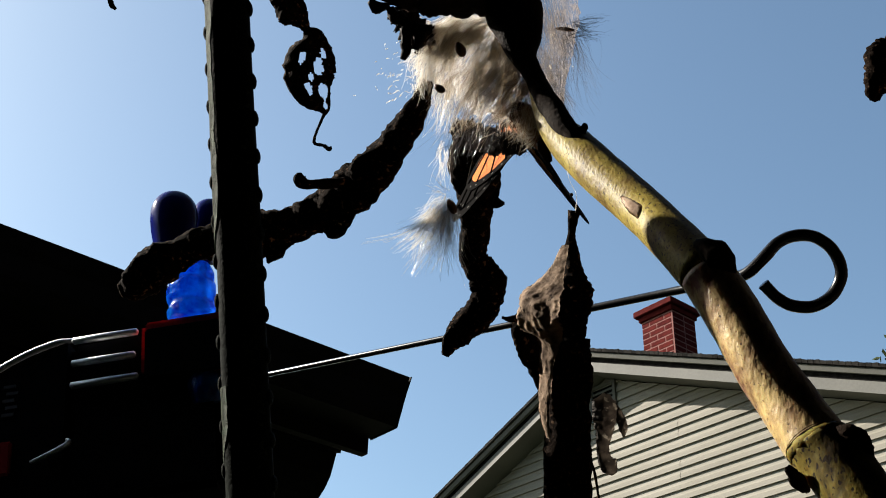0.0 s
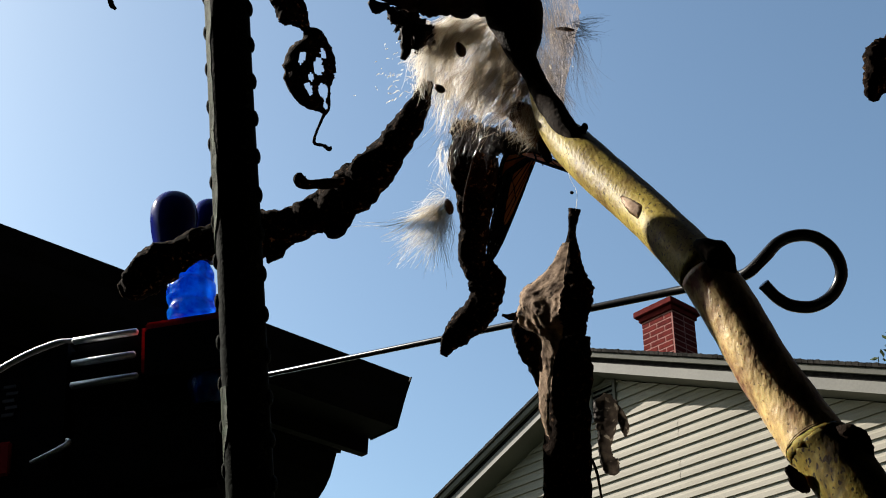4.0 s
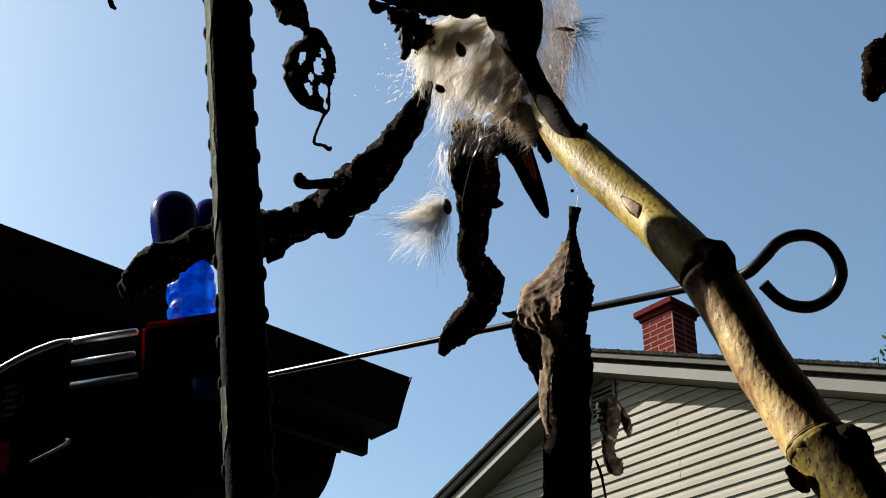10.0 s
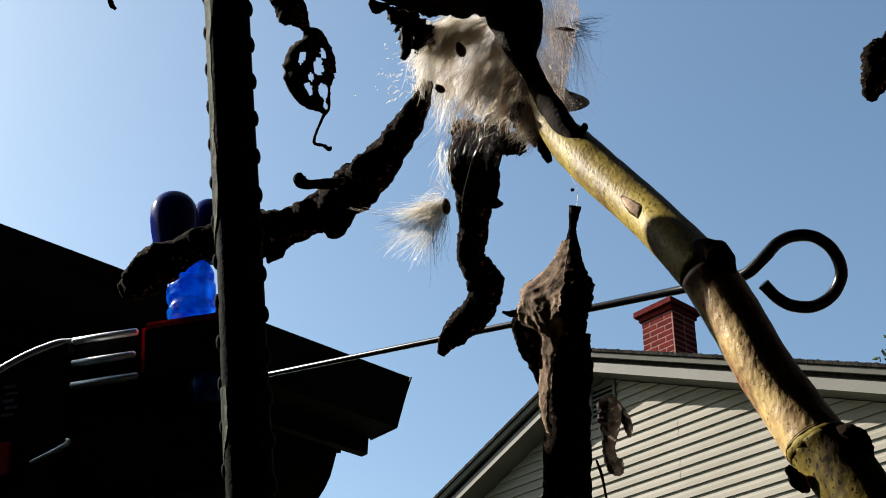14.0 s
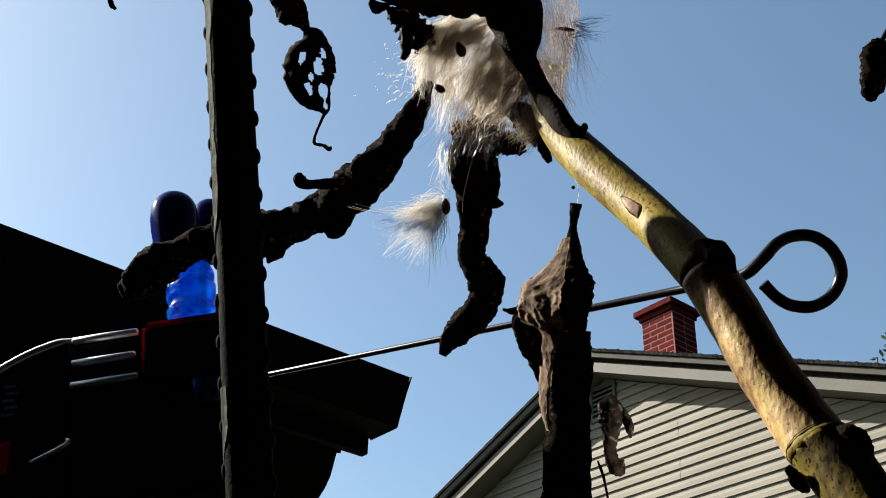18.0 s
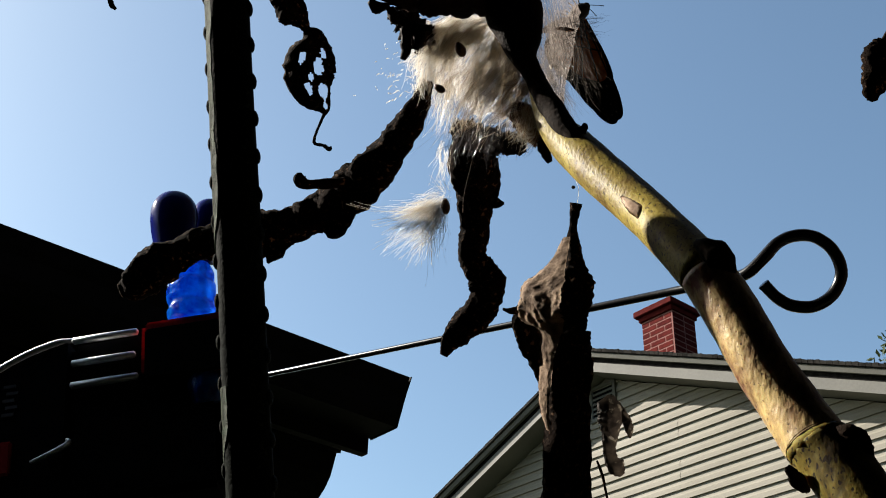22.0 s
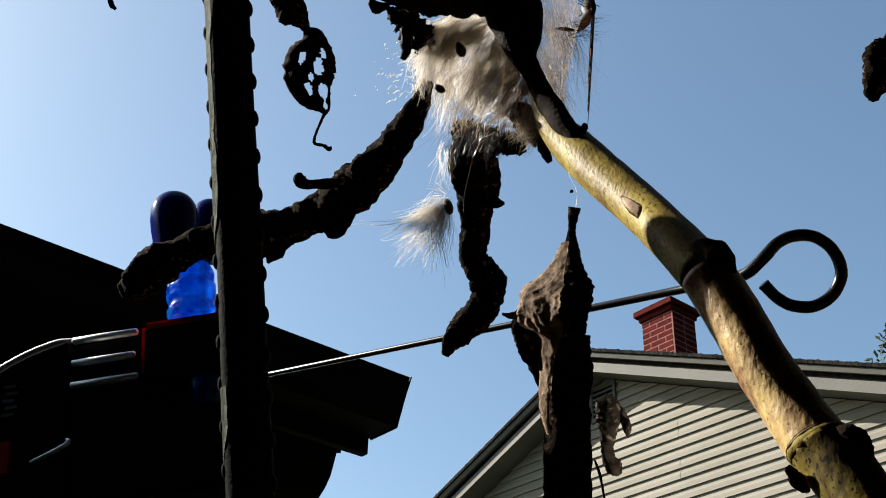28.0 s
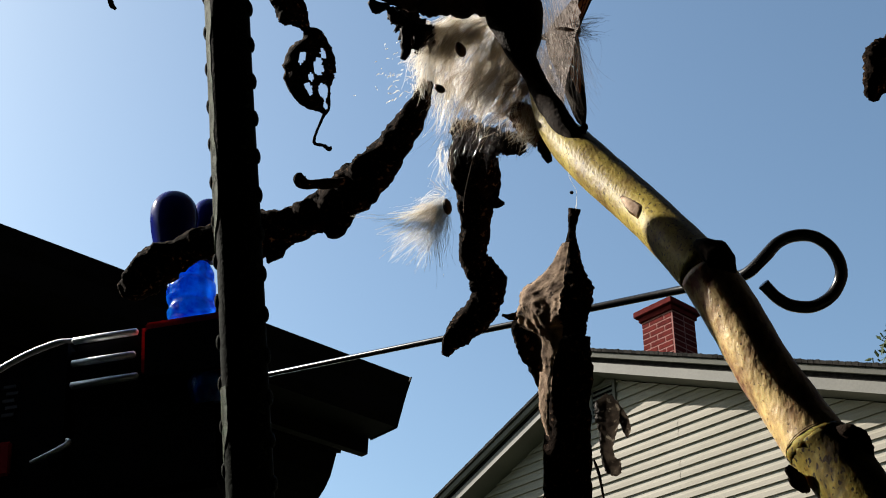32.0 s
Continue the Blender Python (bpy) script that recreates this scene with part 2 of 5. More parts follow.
def tube(bm, path, sides=16, rough=0.0, grain=300.0, cap=True):
    """A round body along rows of (x, y, z, radius)."""
    rings = []
    up = Vector((0.31, 0.17, 0.93)).normalized()
    for i, row in enumerate(path):
        c, r = Vector(row[:3]), row[3]
        t = (Vector(path[min(i + 1, len(path) - 1)][:3]) - Vector(path[max(i - 1, 0)][:3])).normalized()
        s = t.cross(up).normalized()
        n = t.cross(s)
        ring = []
        for k in range(sides):
            w = 2 * math.pi * k / sides
            q = s * math.cos(w) + n * math.sin(w)
            p = c + q * r
            if rough:
                p += q * r * rough * noise.noise(p * grain)
            ring.append(bm.verts.new(p))
        rings.append(ring)
    for a, b in zip(rings, rings[1:]):
        for k in range(sides):
            bm.faces.new((a[k], a[(k + 1) % sides], b[(k + 1) % sides], b[k]))
    if cap:
        bm.faces.new(rings[0])
        bm.faces.new(rings[-1])
    return bm


def box(bm, origin, ax, ay, az, bevel=0.0):
    """A box from a corner along three edges."""
    o, ax, ay, az = (Vector(v) for v in (origin, ax, ay, az))
    v = [bm.verts.new(o + ax * i + ay * j + az * k) for i in (0, 1) for j in (0, 1) for k in (0, 1)]
    fs = [bm.faces.new([v[i] for i in q]) for q in ((0, 1, 3, 2), (4, 6, 7, 5), (0, 4, 5, 1), (2, 3, 7, 6), (0, 2, 6, 4), (1, 5, 7, 3))]
    if bevel:
        es = list({e for f in fs for e in f.edges})
        bmesh.ops.bevel(bm, geom=es, offset=bevel, segments=2, affect="EDGES")
    return bm


def prism(bm, outline, along):
    """An outline of points pushed along a vector."""
    along = Vector(along)
    a = [bm.verts.new(Vector(p)) for p in outline]
    b = [bm.verts.new(Vector(p) + along) for p in outline]
    n = len(a)
    bm.faces.new(a)
    bm.faces.new(b[::-1])
    for i in range(n):
        bm.faces.new((a[i], b[i], b[(i + 1) % n], a[(i + 1) % n]))
    return bm


OUT = Vector((0.0, -0.848, -0.53))


def curled_leaf(stations, curl=1.6, crumple=0.25, seed=0.0, steps=14, across=19, thick=0.0004, ragged=0.18, face=OUT, twist=0.0):
    """A dry leaf rolled along its length: rows of (x, y, z, half width); curl is the half angle of its roll."""
    rows = spline(stations, steps)
    bm = bmesh.new()
    grid = []
    for i, row in enumerate(rows):
        c, h = Vector(row[:3]), max(row[3], 0.0004)
        t = (Vector(rows[min(i + 1, len(rows) - 1)][:3]) - Vector(rows[max(i - 1, 0)][:3])).normalized()
        s = t.cross(face).normalized()
        n = s.cross(t).normalized()
        if n.dot(face) < 0:
            n = -n
        turn = Matrix.Rotation(twist * i / len(rows), 3, t)
        s, n = turn @ s, turn @ n
        r = h / math.sin(min(curl, math.pi / 2))
        line = []
        for k in range(across):
            u = 2 * k / (across - 1) - 1
            side = 7.3 if u > 0 else -7.3
            edge = 1 + abs(u) ** 2 * (ragged * noise.noise(Vector((i * 0.35 + seed, side, seed))) + ragged * 0.5 * (noise.noise(Vector((i * 1.1 + seed, side, 2 * seed))) - 0.15))
            w = curl * u
            p = c + s * (r * math.sin(w) * edge) + n * (r * (math.cos(w) - math.cos(curl) * 0.5) * 0.8)
            q = p * 110 + Vector((seed, seed * 2, 0))
            fold = 1 - 2.2 * abs(noise.noise(q))
            crease = 1 - 2.2 * abs(noise.noise(q * 2.7 + Vector((3, 8, 2))))
            p += (n * fold + s * noise.noise(q * 1.3 + Vector((9, 4, 1))) * 0.5) * h * crumple * 0.8
            p += n * crease * h * crumple * 0.4 + (n + s) * noise.noise(q * 7) * h * crumple * 0.22
            line.append(bm.verts.new(p))
        grid.append(line)
    for a, b in zip(grid, grid[1:]):
        for k in range(across - 1):
            bm.faces.new((a[k], a[k + 1], b[k + 1], b[k]))
    if thick:
        bmesh.ops.solidify(bm, geom=bm.faces[:], thickness=thick)
    return bm


# ---- ground ----
bm = bmesh.new()
bmesh.ops.create_grid(bm, x_segments=40, y_segments=40, size=600)
for v in bm.verts:
    v.co.z = 0.0
tagged(part("ground", bm, GRASS), "dry green lawn reaching out around the houses", "lawn", kind="structure")

# plain unseen walls and ceiling, behind and beside the camera, added to block skylight
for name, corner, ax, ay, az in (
        ("shade_wall_south", (-1.5, -2.6, 0.0), (2.8, 0, 0), (0, -0.2, 0), (0, 0, 2.7)),
        ("shade_wall_west", (-1.3, -2.596, 0.0), (-0.2, 0, 0), (0, 3.046, 0), (0, 0, 2.7)),
        ("shade_wall_east", (1.3, -2.596, 0.0), (0.2, 0, 0), (0, 4.6, 0), (0, 0, 7.0)),
        ("shade_wall_far_east", (7.0, -2.6, 0.0), (0.2, 0, 0), (0, 13.0, 0), (0, 0, 12.0))):
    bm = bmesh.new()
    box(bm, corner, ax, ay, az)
    tagged(part(name, bm, BROWN, smooth=False), "plain dark brown unseen wall added to block sky light", "wall", kind="structure")
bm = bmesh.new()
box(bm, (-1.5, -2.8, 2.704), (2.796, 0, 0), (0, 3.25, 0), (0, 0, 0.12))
tagged(part("ceiling", bm, BROWN, smooth=False), "plain dark brown unseen ceiling added to block sky light", "ceiling", kind="structure")

# ---- neighbouring house: gable wall, rakes, vent, chimney ----
ALONG = Vector((0.6225, -0.7826, 0.0))     # along the gable wall
FRONT = Vector((-0.7826, -0.6225, 0.0))    # out of the gable wall
UP = Vector((0, 0, 1))
APEX = Vector((1.3346, 9.3592, 5.9883))   # top of the roof at the rake
OVER = 0.275                               # rake overhang
SLOPE = 0.4185
HALF = 4.2


def gp(u, out, h):
    """A point by the gable: along it, out of it, above the roof's apex."""
    return APEX - FRONT * OVER + ALONG * u + FRONT * out + UP * h


house = thing("neighbour_house", gp(0, -4, -APEX.z), "cream clapboard house with a low gable and brick chimney", "house")
TOP = -0.205        # soffit below the apex
bm = bmesh.new()
prism(bm, [gp(-HALF, -0.02, -APEX.z), gp(HALF, -0.02, -APEX.z), gp(HALF, -0.02, TOP - HALF * SLOPE), gp(0, -0.02, TOP), gp(-HALF, -0.02, TOP - HALF * SLOPE)], FRONT * -8.0)
gable = part("wall", bm, WALL_CORE, house, "cream painted clapboard gable wall", smooth=False)


def clapboard(u0, u1, h, height):
    """One lapped board with ends cut to the roof's slope."""
    bm = bmesh.new()
    def ends(hh):
        lim = (TOP - hh) / SLOPE
        return max(u0, -lim), min(u1, lim)
    rings = []
    for hh, out in ((h, -0.012), (h, 0.013), (h + height * 0.45, 0.010), (h + height * 0.62, 0.002), (h + height + 0.006, -0.004), (h + height + 0.006, -0.012)):
        a, b = ends(hh)
        if b <= a:
            a = b = (u0 + u1) / 2 if u0 * u1 > 0 else 0
        rings.append((bm.verts.new(gp(a, out, hh)), bm.verts.new(gp(b, out, hh))))
    for p, q in zip(rings, rings[1:]):
        bm.faces.new((p[0], p[1], q[1], q[0]))
    bm.faces.new([r[0] for r in rings])
    bm.faces.new([r[1] for r in rings][::-1])
    return bm


COURSE = 0.0914
h = -0.288
n = 0
while h > -APEX.z + 0.3:
    lim = (TOP - h) / SLOPE
    if lim > HALF:
        lim = HALF
    seam = {7: 0.805, 8: 0.80, 11: 0.79, 12: 0.785, 15: -1.4, 19: 1.7}.get(n)
    spans = [(-lim, lim)] if seam is None else [(-lim, seam - 0.002), (seam + 0.002, lim)]
    if lim > 0.05:
        for u0, u1 in spans:
            part("plank", clapboard(u0, u1, h, COURSE), SIDING, gable, smooth=False)
    h -= COURSE
    n += 1

# roof: two slopes, drip edge, rake boards and soffits
for side in (-1, 1):
    def rp(u, out, drop):
        return gp(side * u, out, -SLOPE * u - drop)
    bm = bmesh.new()
    prism(bm, [rp(0.0, OVER + 0.02, -0.016), rp(HALF + 0.4, OVER + 0.02, -0.016), rp(HALF + 0.4, OVER + 0.02, 0.014), rp(0.0, OVER + 0.02, 0.014)], FRONT * -8.6)
    roof = part("roof", bm, SHINGLE, house, "dark shingle roof slope", smooth=False)
    for k in range(90):
        bm = bmesh.new()
        u = k * 0.05 + 0.002
        prism(bm, [rp(u, OVER + 0.03, -0.022), rp(u + 0.047, OVER + 0.03, -0.020 - 0.004 * (k % 3)), rp(u + 0.047, OVER + 0.03, 0.008), rp(u, OVER + 0.03, 0.008)], FRONT * -0.25)
        part("shingle", bm, SHINGLE, roof, smooth=False)
    bm = bmesh.new()
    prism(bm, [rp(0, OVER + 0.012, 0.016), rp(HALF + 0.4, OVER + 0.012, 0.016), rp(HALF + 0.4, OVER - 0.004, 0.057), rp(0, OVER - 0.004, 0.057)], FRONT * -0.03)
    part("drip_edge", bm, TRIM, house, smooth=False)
    bm = bmesh.new()
    prism(bm, [rp(0, OVER - 0.05, 0.057), rp(HALF + 0.4, OVER - 0.05, 0.057), rp(HALF + 0.4, OVER - 0.05, 0.105), rp(0, OVER - 0.05, 0.105)], FRONT * -0.03)
    part("rake_groove", bm, SHINGLE, house, smooth=False)
    bm = bmesh.new()
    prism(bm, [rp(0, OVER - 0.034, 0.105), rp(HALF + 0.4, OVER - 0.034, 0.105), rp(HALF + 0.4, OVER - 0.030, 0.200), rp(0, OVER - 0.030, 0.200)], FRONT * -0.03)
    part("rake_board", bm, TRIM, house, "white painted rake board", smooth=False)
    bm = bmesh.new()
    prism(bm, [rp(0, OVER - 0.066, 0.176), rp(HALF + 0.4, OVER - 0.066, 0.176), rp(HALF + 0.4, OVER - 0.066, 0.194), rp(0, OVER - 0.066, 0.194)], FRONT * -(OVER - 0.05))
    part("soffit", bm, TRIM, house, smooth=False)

# louvred gable vent
vent = part("vent", box(bmesh.new(), gp(-0.16, 0.0, -0.56), ALONG * 0.27, FRONT * 0.012, UP * 0.28), BLACK_PLASTIC, house, "cream louvred gable vent", smooth=False)
for u, hh, du, dh in ((-0.19, -0.59, 0.035, 0.33), (0.10, -0.59, 0.035, 0.33), (-0.19, -0.60, 0.325, 0.035), (-0.19, -0.28, 0.325, 0.03)):
    part("vent_frame", box(bmesh.new(), gp(u, 0.0, hh), ALONG * du, FRONT * 0.03, UP * dh, 0.003), TRIM, vent, smooth=False)
for k in range(6):
    bm = bmesh.new()
    box(bm, gp(-0.155, 0.010, -0.555 + k * 0.047), ALONG * 0.255, FRONT * 0.012 - UP * 0.02, UP * 0.012)
    part("slat", bm, TRIM, vent, smooth=False)

# brick chimney on the ridge
chimney = part("chimney", box(bmesh.new(), gp(0.0, -0.58, -0.9), ALONG * 0.385, FRONT * -0.336, UP * 1.50), MORTAR, house, "red brick chimney with a corbelled cap", smooth=False)
face_brick = finish(box(bmesh.new(), (0, 0, 0), ALONG * 0.178, FRONT * 0.05, UP * 0.049, 0.003), "brick", BRICK, False)
half_brick = finish(box(bmesh.new(), (0, 0, 0), ALONG * 0.085, FRONT * 0.05, UP * 0.049, 0.003), "brick", BRICK, False)
side_brick = finish(box(bmesh.new(), (0, 0, 0), FRONT * -0.16, ALONG * -0.05, UP * 0.049, 0.003), "brick", BRICK, False)


def lay(me, place, parent):
    ob = new("brick", me)
    ob.parent = parent
    bpy.context.view_layer.update()
    ob.matrix_parent_inverse = parent.matrix_world.inverted()
    ob.location = place
    return ob


for row in range(24):
    hh = -0.86 + row * 0.0605
    if row % 2:
        lay(half_brick, gp(-0.001, -0.627, hh), chimney)
        lay(face_brick, gp(0.096, -0.627, hh), chimney)
        lay(half_brick, gp(0.285, -0.627, hh), chimney)
    else:
        lay(face_brick, gp(-0.001, -0.627, hh), chimney)
        lay(face_brick, gp(0.189, -0.627, hh), chimney)
    for k in range(2):
        lay(side_brick, gp(0.388, -0.582 - k * 0.172, hh), chimney)
part("chimney_corbel", box(bmesh.new(), gp(-0.024, -0.555, 0.60), ALONG * 0.425, FRONT * -0.385, UP * 0.05, 0.004), BRICK, chimney, smooth=False)
part("chimney_cap", box(bmesh.new(), gp(-0.06, -0.52, 0.652), ALONG * 0.49, FRONT * -0.455, UP * 0.065, 0.006), BRICK, chimney, smooth=False)
part("flue", box(bmesh.new(), gp(0.06, -0.65, 0.718), ALONG * 0.26, FRONT * -0.22, UP * 0.09, 0.01), MORTAR, chimney, smooth=False)

# ---- near house: eave with gutter and downspout, in its own shade ----
EAVE = Vector((-0.0694, 2.4534, 2.3688))   # gutter's top front corner at the corner of the house
RUN = Vector((0.7826, 0.6225, 0.0))
OFF = Vector((0.6225, -0.7826, 0.0))


def ep(back, m, z):
    """A point by the eave: back from the corner along it, out of the house, above the gutter's rim."""
    return EAVE - RUN * back + OFF * m + UP * z


near = thing("near_house", ep(3, -3.5, -EAVE.z), "dark brown house eave with gutter, in shade", "house")
LONG = 7.0
bm = bmesh.new()
prism(bm, [ep(0, 0.0, 0.0), ep(0, -0.012, -0.028), ep(0, -0.020, -0.042), ep(0, -0.032, -0.085), ep(0, -0.048, -0.112), ep(0, -0.150, -0.112), ep(0, -0.150, 0.0), ep(0, -0.146, 0.0), ep(0, -0.146, -0.104), ep(0, -0.052, -0.104), ep(0, -0.038, -0.080), ep(0, -0.027, -0.040), ep(0, -0.014, -0.006)], RUN * -LONG)
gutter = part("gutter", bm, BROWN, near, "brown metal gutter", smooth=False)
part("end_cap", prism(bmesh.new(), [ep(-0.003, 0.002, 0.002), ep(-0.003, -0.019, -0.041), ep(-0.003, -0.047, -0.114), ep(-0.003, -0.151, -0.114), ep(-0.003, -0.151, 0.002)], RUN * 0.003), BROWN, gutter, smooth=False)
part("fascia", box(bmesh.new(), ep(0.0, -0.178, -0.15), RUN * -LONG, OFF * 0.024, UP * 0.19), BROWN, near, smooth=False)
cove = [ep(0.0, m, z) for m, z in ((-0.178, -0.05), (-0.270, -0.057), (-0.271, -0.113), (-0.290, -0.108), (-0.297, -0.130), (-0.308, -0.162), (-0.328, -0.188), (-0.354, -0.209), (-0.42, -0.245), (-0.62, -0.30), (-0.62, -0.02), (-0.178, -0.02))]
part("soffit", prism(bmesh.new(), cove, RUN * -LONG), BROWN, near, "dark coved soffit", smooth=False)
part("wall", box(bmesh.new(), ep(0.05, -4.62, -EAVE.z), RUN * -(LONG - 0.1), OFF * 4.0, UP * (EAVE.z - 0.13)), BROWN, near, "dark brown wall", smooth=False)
bm = bmesh.new()
prism(bm, [ep(-0.02, -0.05, 0.03), ep(-0.02, -2.6, 1.08), ep(-0.02, -5.15, 0.03), ep(-0.02, -5.15, 0.0), ep(-0.02, -2.6, 1.04), ep(-0.02, -0.05, 0.0)], RUN * -(LONG + 0.02))
part("roof", bm, ROOF_BROWN, near, smooth=False)
# ---- far tree behind the neighbouring house ----
tree_rng = np.random.default_rng(5)


def leafy_tree(base, height, spread):
    t = thing("tree", base, "leafy green tree behind the neighbouring roof", "tree")
    b = Vector(base)
    part("trunk", tube(bmesh.new(), spline([(*b, 0.22), (*(b + Vector((0.1, 0, height * 0.4))), 0.16), (*(b + Vector((0, 0.1, height * 0.8))), 0.07), (*(b + Vector((0, 0, height * 0.97))), 0.02)], 6), 10, 0.2, 4), BARK, t)
    for k in range(12):
        w, s = k * 2.4, height * (0.35 + 0.05 * k)
        a = b + Vector((0.05, 0, s))
        e = a + Vector((math.cos(w), math.sin(w), 0.5)) * spread * (0.9 - 0.05 * k)
        part("limb", tube(bmesh.new(), spline([(*a, 0.06), (*((a + e) / 2 + Vector((0, 0, 0.15))), 0.035), (*e, 0.01)], 4), 6), BARK, t)
    verts, faces = [], []
    for k in range(9000):
        w, s, r = tree_rng.uniform(0, 6.28), tree_rng.uniform(0.3, 1.02), tree_rng.uniform(0.2, 1.0) ** 0.5
        lump = 0.72 + 0.4 * noise.noise(Vector((math.cos(w) * 2, math.sin(w) * 2, s * 7)))
        rad = spread * r * lump * math.sin(math.pi * min(max((s - 0.22) / 0.84, 0.0), 1.0)) ** 0.6
        c = np.array((b.x + rad * math.cos(w), b.y + rad * math.sin(w), b.z + height * s))
        u = tree_rng.normal(size=3)
        u /= np.linalg.norm(u)
        v = np.cross(u, tree_rng.normal(size=3))
        v /= np.linalg.norm(v)
        L = tree_rng.uniform(0.08, 0.16)
        i = len(verts)
        verts += [tuple(c - u * L), tuple(c + v * L * 0.4), tuple(c + u * L), tuple(c - v * L * 0.4)]
        faces.append((i, i + 1, i + 2, i + 3))
    me = bpy.data.meshes.new("crown")
    me.from_pydata(verts, [], faces)
    me.materials.append(FOLIAGE)
    tagged(part("crown", me, FOLIAGE, t), kind="stuff")
    return t


far_tree = leafy_tree((11.02, 21.30, 0.0), 13.6, 2.6)

# ---- garden stake ----
stake = thing("garden_stake", (-0.075, 0.24, 0.0), "dark green plastic-coated garden stake with rows of nubs", "plant stake")
S0, S1 = Vector((-0.07072, 0.24924, 1.46253)), Vector((-0.05157, 0.29828, 1.31262))
way = (S1 - S0).normalized()
low = S0 + way * (S0.z / -way.z)
part("pole", tube(bmesh.new(), [(*(S0 + (low - S0) * k / 60), 0.0067) for k in range(61)], 24, 0.05, 160), STAKE, stake)
bm = bmesh.new()
bmesh.ops.create_uvsphere(bm, u_segments=10, v_segments=6, radius=1.0)
nub_mesh = finish(bm, "nub", STAKE)
nub_side = way.cross(OUT).normalized()
if nub_side.x > 0:
    nub_side = -nub_side
nub_face = nub_side.cross(way).normalized()
for k in range(58):
    for s, off in ((1, 0.0), (-1, 0.4)):
        for d in (nub_side * s,):
            c = S0 + way * (0.0119 * (k + off) + 0.004) + d * 0.0066
            ob = new("nub", nub_mesh)
            ob.parent = stake
            ob.matrix_parent_inverse = Matrix.Translation(stake.location).inverted()
            third = d.cross(way)
            ob.matrix_basis = Matrix.Translation(c) @ Matrix((d, third, way)).transposed().to_4x4() @ Matrix.Diagonal((0.0011, 0.0026, 0.0024, 1))

# sunlit edge painted as two pale stretches of coat, with ragged tapering ends
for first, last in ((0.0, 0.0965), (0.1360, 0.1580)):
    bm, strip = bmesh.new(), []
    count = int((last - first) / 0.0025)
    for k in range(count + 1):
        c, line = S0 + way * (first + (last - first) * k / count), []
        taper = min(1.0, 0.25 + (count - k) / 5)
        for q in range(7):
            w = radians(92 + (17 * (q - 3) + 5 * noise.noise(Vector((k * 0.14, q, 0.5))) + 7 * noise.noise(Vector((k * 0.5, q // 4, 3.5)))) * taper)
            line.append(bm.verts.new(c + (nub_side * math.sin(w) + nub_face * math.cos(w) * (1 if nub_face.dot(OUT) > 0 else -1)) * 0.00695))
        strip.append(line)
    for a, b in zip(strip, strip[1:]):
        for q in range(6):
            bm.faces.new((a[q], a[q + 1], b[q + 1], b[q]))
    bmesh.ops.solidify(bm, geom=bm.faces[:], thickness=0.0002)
    part("sunlit_strip", bm, STAKE_SUNLIT, stake, "grey-green strip standing in for sunlight on the stake")

# ---- hooked rod ----
hook = thing("hook_rod", (-0.09488, 0.58191, 1.47647), "black metal rod ending in an open round hook", "garden hook")
rod_rows = [(-0.10635, 0.59353, 1.47940, 0.0014), (-0.09488, 0.58191, 1.47647, 0.0014), (-0.02796, 0.51418, 1.45937, 0.0015), (0.03896, 0.44645, 1.44227, 0.0016), (0.09633, 0.38840, 1.42762, 0.0018), (0.10194, 0.36539, 1.41727, 0.0022), (0.10555, 0.34966, 1.41035, 0.0022), (0.10895, 0.34337, 1.40910, 0.0022), (0.11364, 0.33881, 1.41262, 0.0022), (0.11865, 0.33586, 1.41734, 0.0022), (0.12497, 0.33448, 1.41956, 0.0022), (0.13199, 0.33478, 1.41908, 0.0022), (0.13836, 0.33732, 1.41501, 0.0022), (0.14120, 0.34119, 1.40881, 0.0022), (0.13865, 0.34516, 1.40246, 0.0022), (0.13200, 0.34761, 1.39854, 0.0022), (0.12419, 0.34764, 1.39849, 0.0022), (0.11850, 0.34615, 1.40088, 0.0022), (0.11375, 0.34379, 1.40465, 0.0022)]
part("rod", tube(bmesh.new(), spline(rod_rows, 7), 14, 0.04, 300), ROD, hook)

# ---- sprayer on its post: black body, red band, steel trims, blue tank ----
sprayer = thing("garden_sprayer", (-0.25480, 1.30106, 1.09931), "black and red plastic garden device with blue tank and steel trim", "garden device")
BX = (Vector((-0.27926, 0.93544, 1.68441)) - Vector((-0.34034, 0.94153, 1.67467))).normalized()
BZ = Vector((0, 0, 1)) - BX * BX.z
BZ.normalize()
BY = BX.cross(BZ) * -1
if BY.y < 0:
    BY = -BY
C0 = Vector((-0.34032, 0.94181, 1.67423))


def sp(x, y, z):
    return C0 + BX * x + BY * y + BZ * z


part("body", box(bmesh.new(), sp(-0.005, 0.004, -0.16), BX * 0.14, BY * 0.05, BZ * 0.16, 0.006), BLACK_PLASTIC, sprayer, smooth=False)
part("grip", prism(bmesh.new(), [sp(-0.005, 0.0, 0.0), sp(-0.075, 0.0, -0.028), sp(-0.13, 0.0, -0.06), sp(-0.13, 0.0, -0.19), sp(-0.005, 0.0, -0.16)], BY * 0.05), BLACK_PLASTIC, sprayer, "black plastic grip", smooth=False)
part("grip_trim", tube(bmesh.new(), spline([(*sp(-0.13, 0.0, -0.054), 0.0028), (*sp(-0.06, 0.0, -0.014), 0.0030), (*sp(-0.02, 0.0, 0.0), 0.0030), (*sp(0.0, 0.0, 0.001), 0.002)], 6), 10), STEEL, sprayer, "bright steel trim")
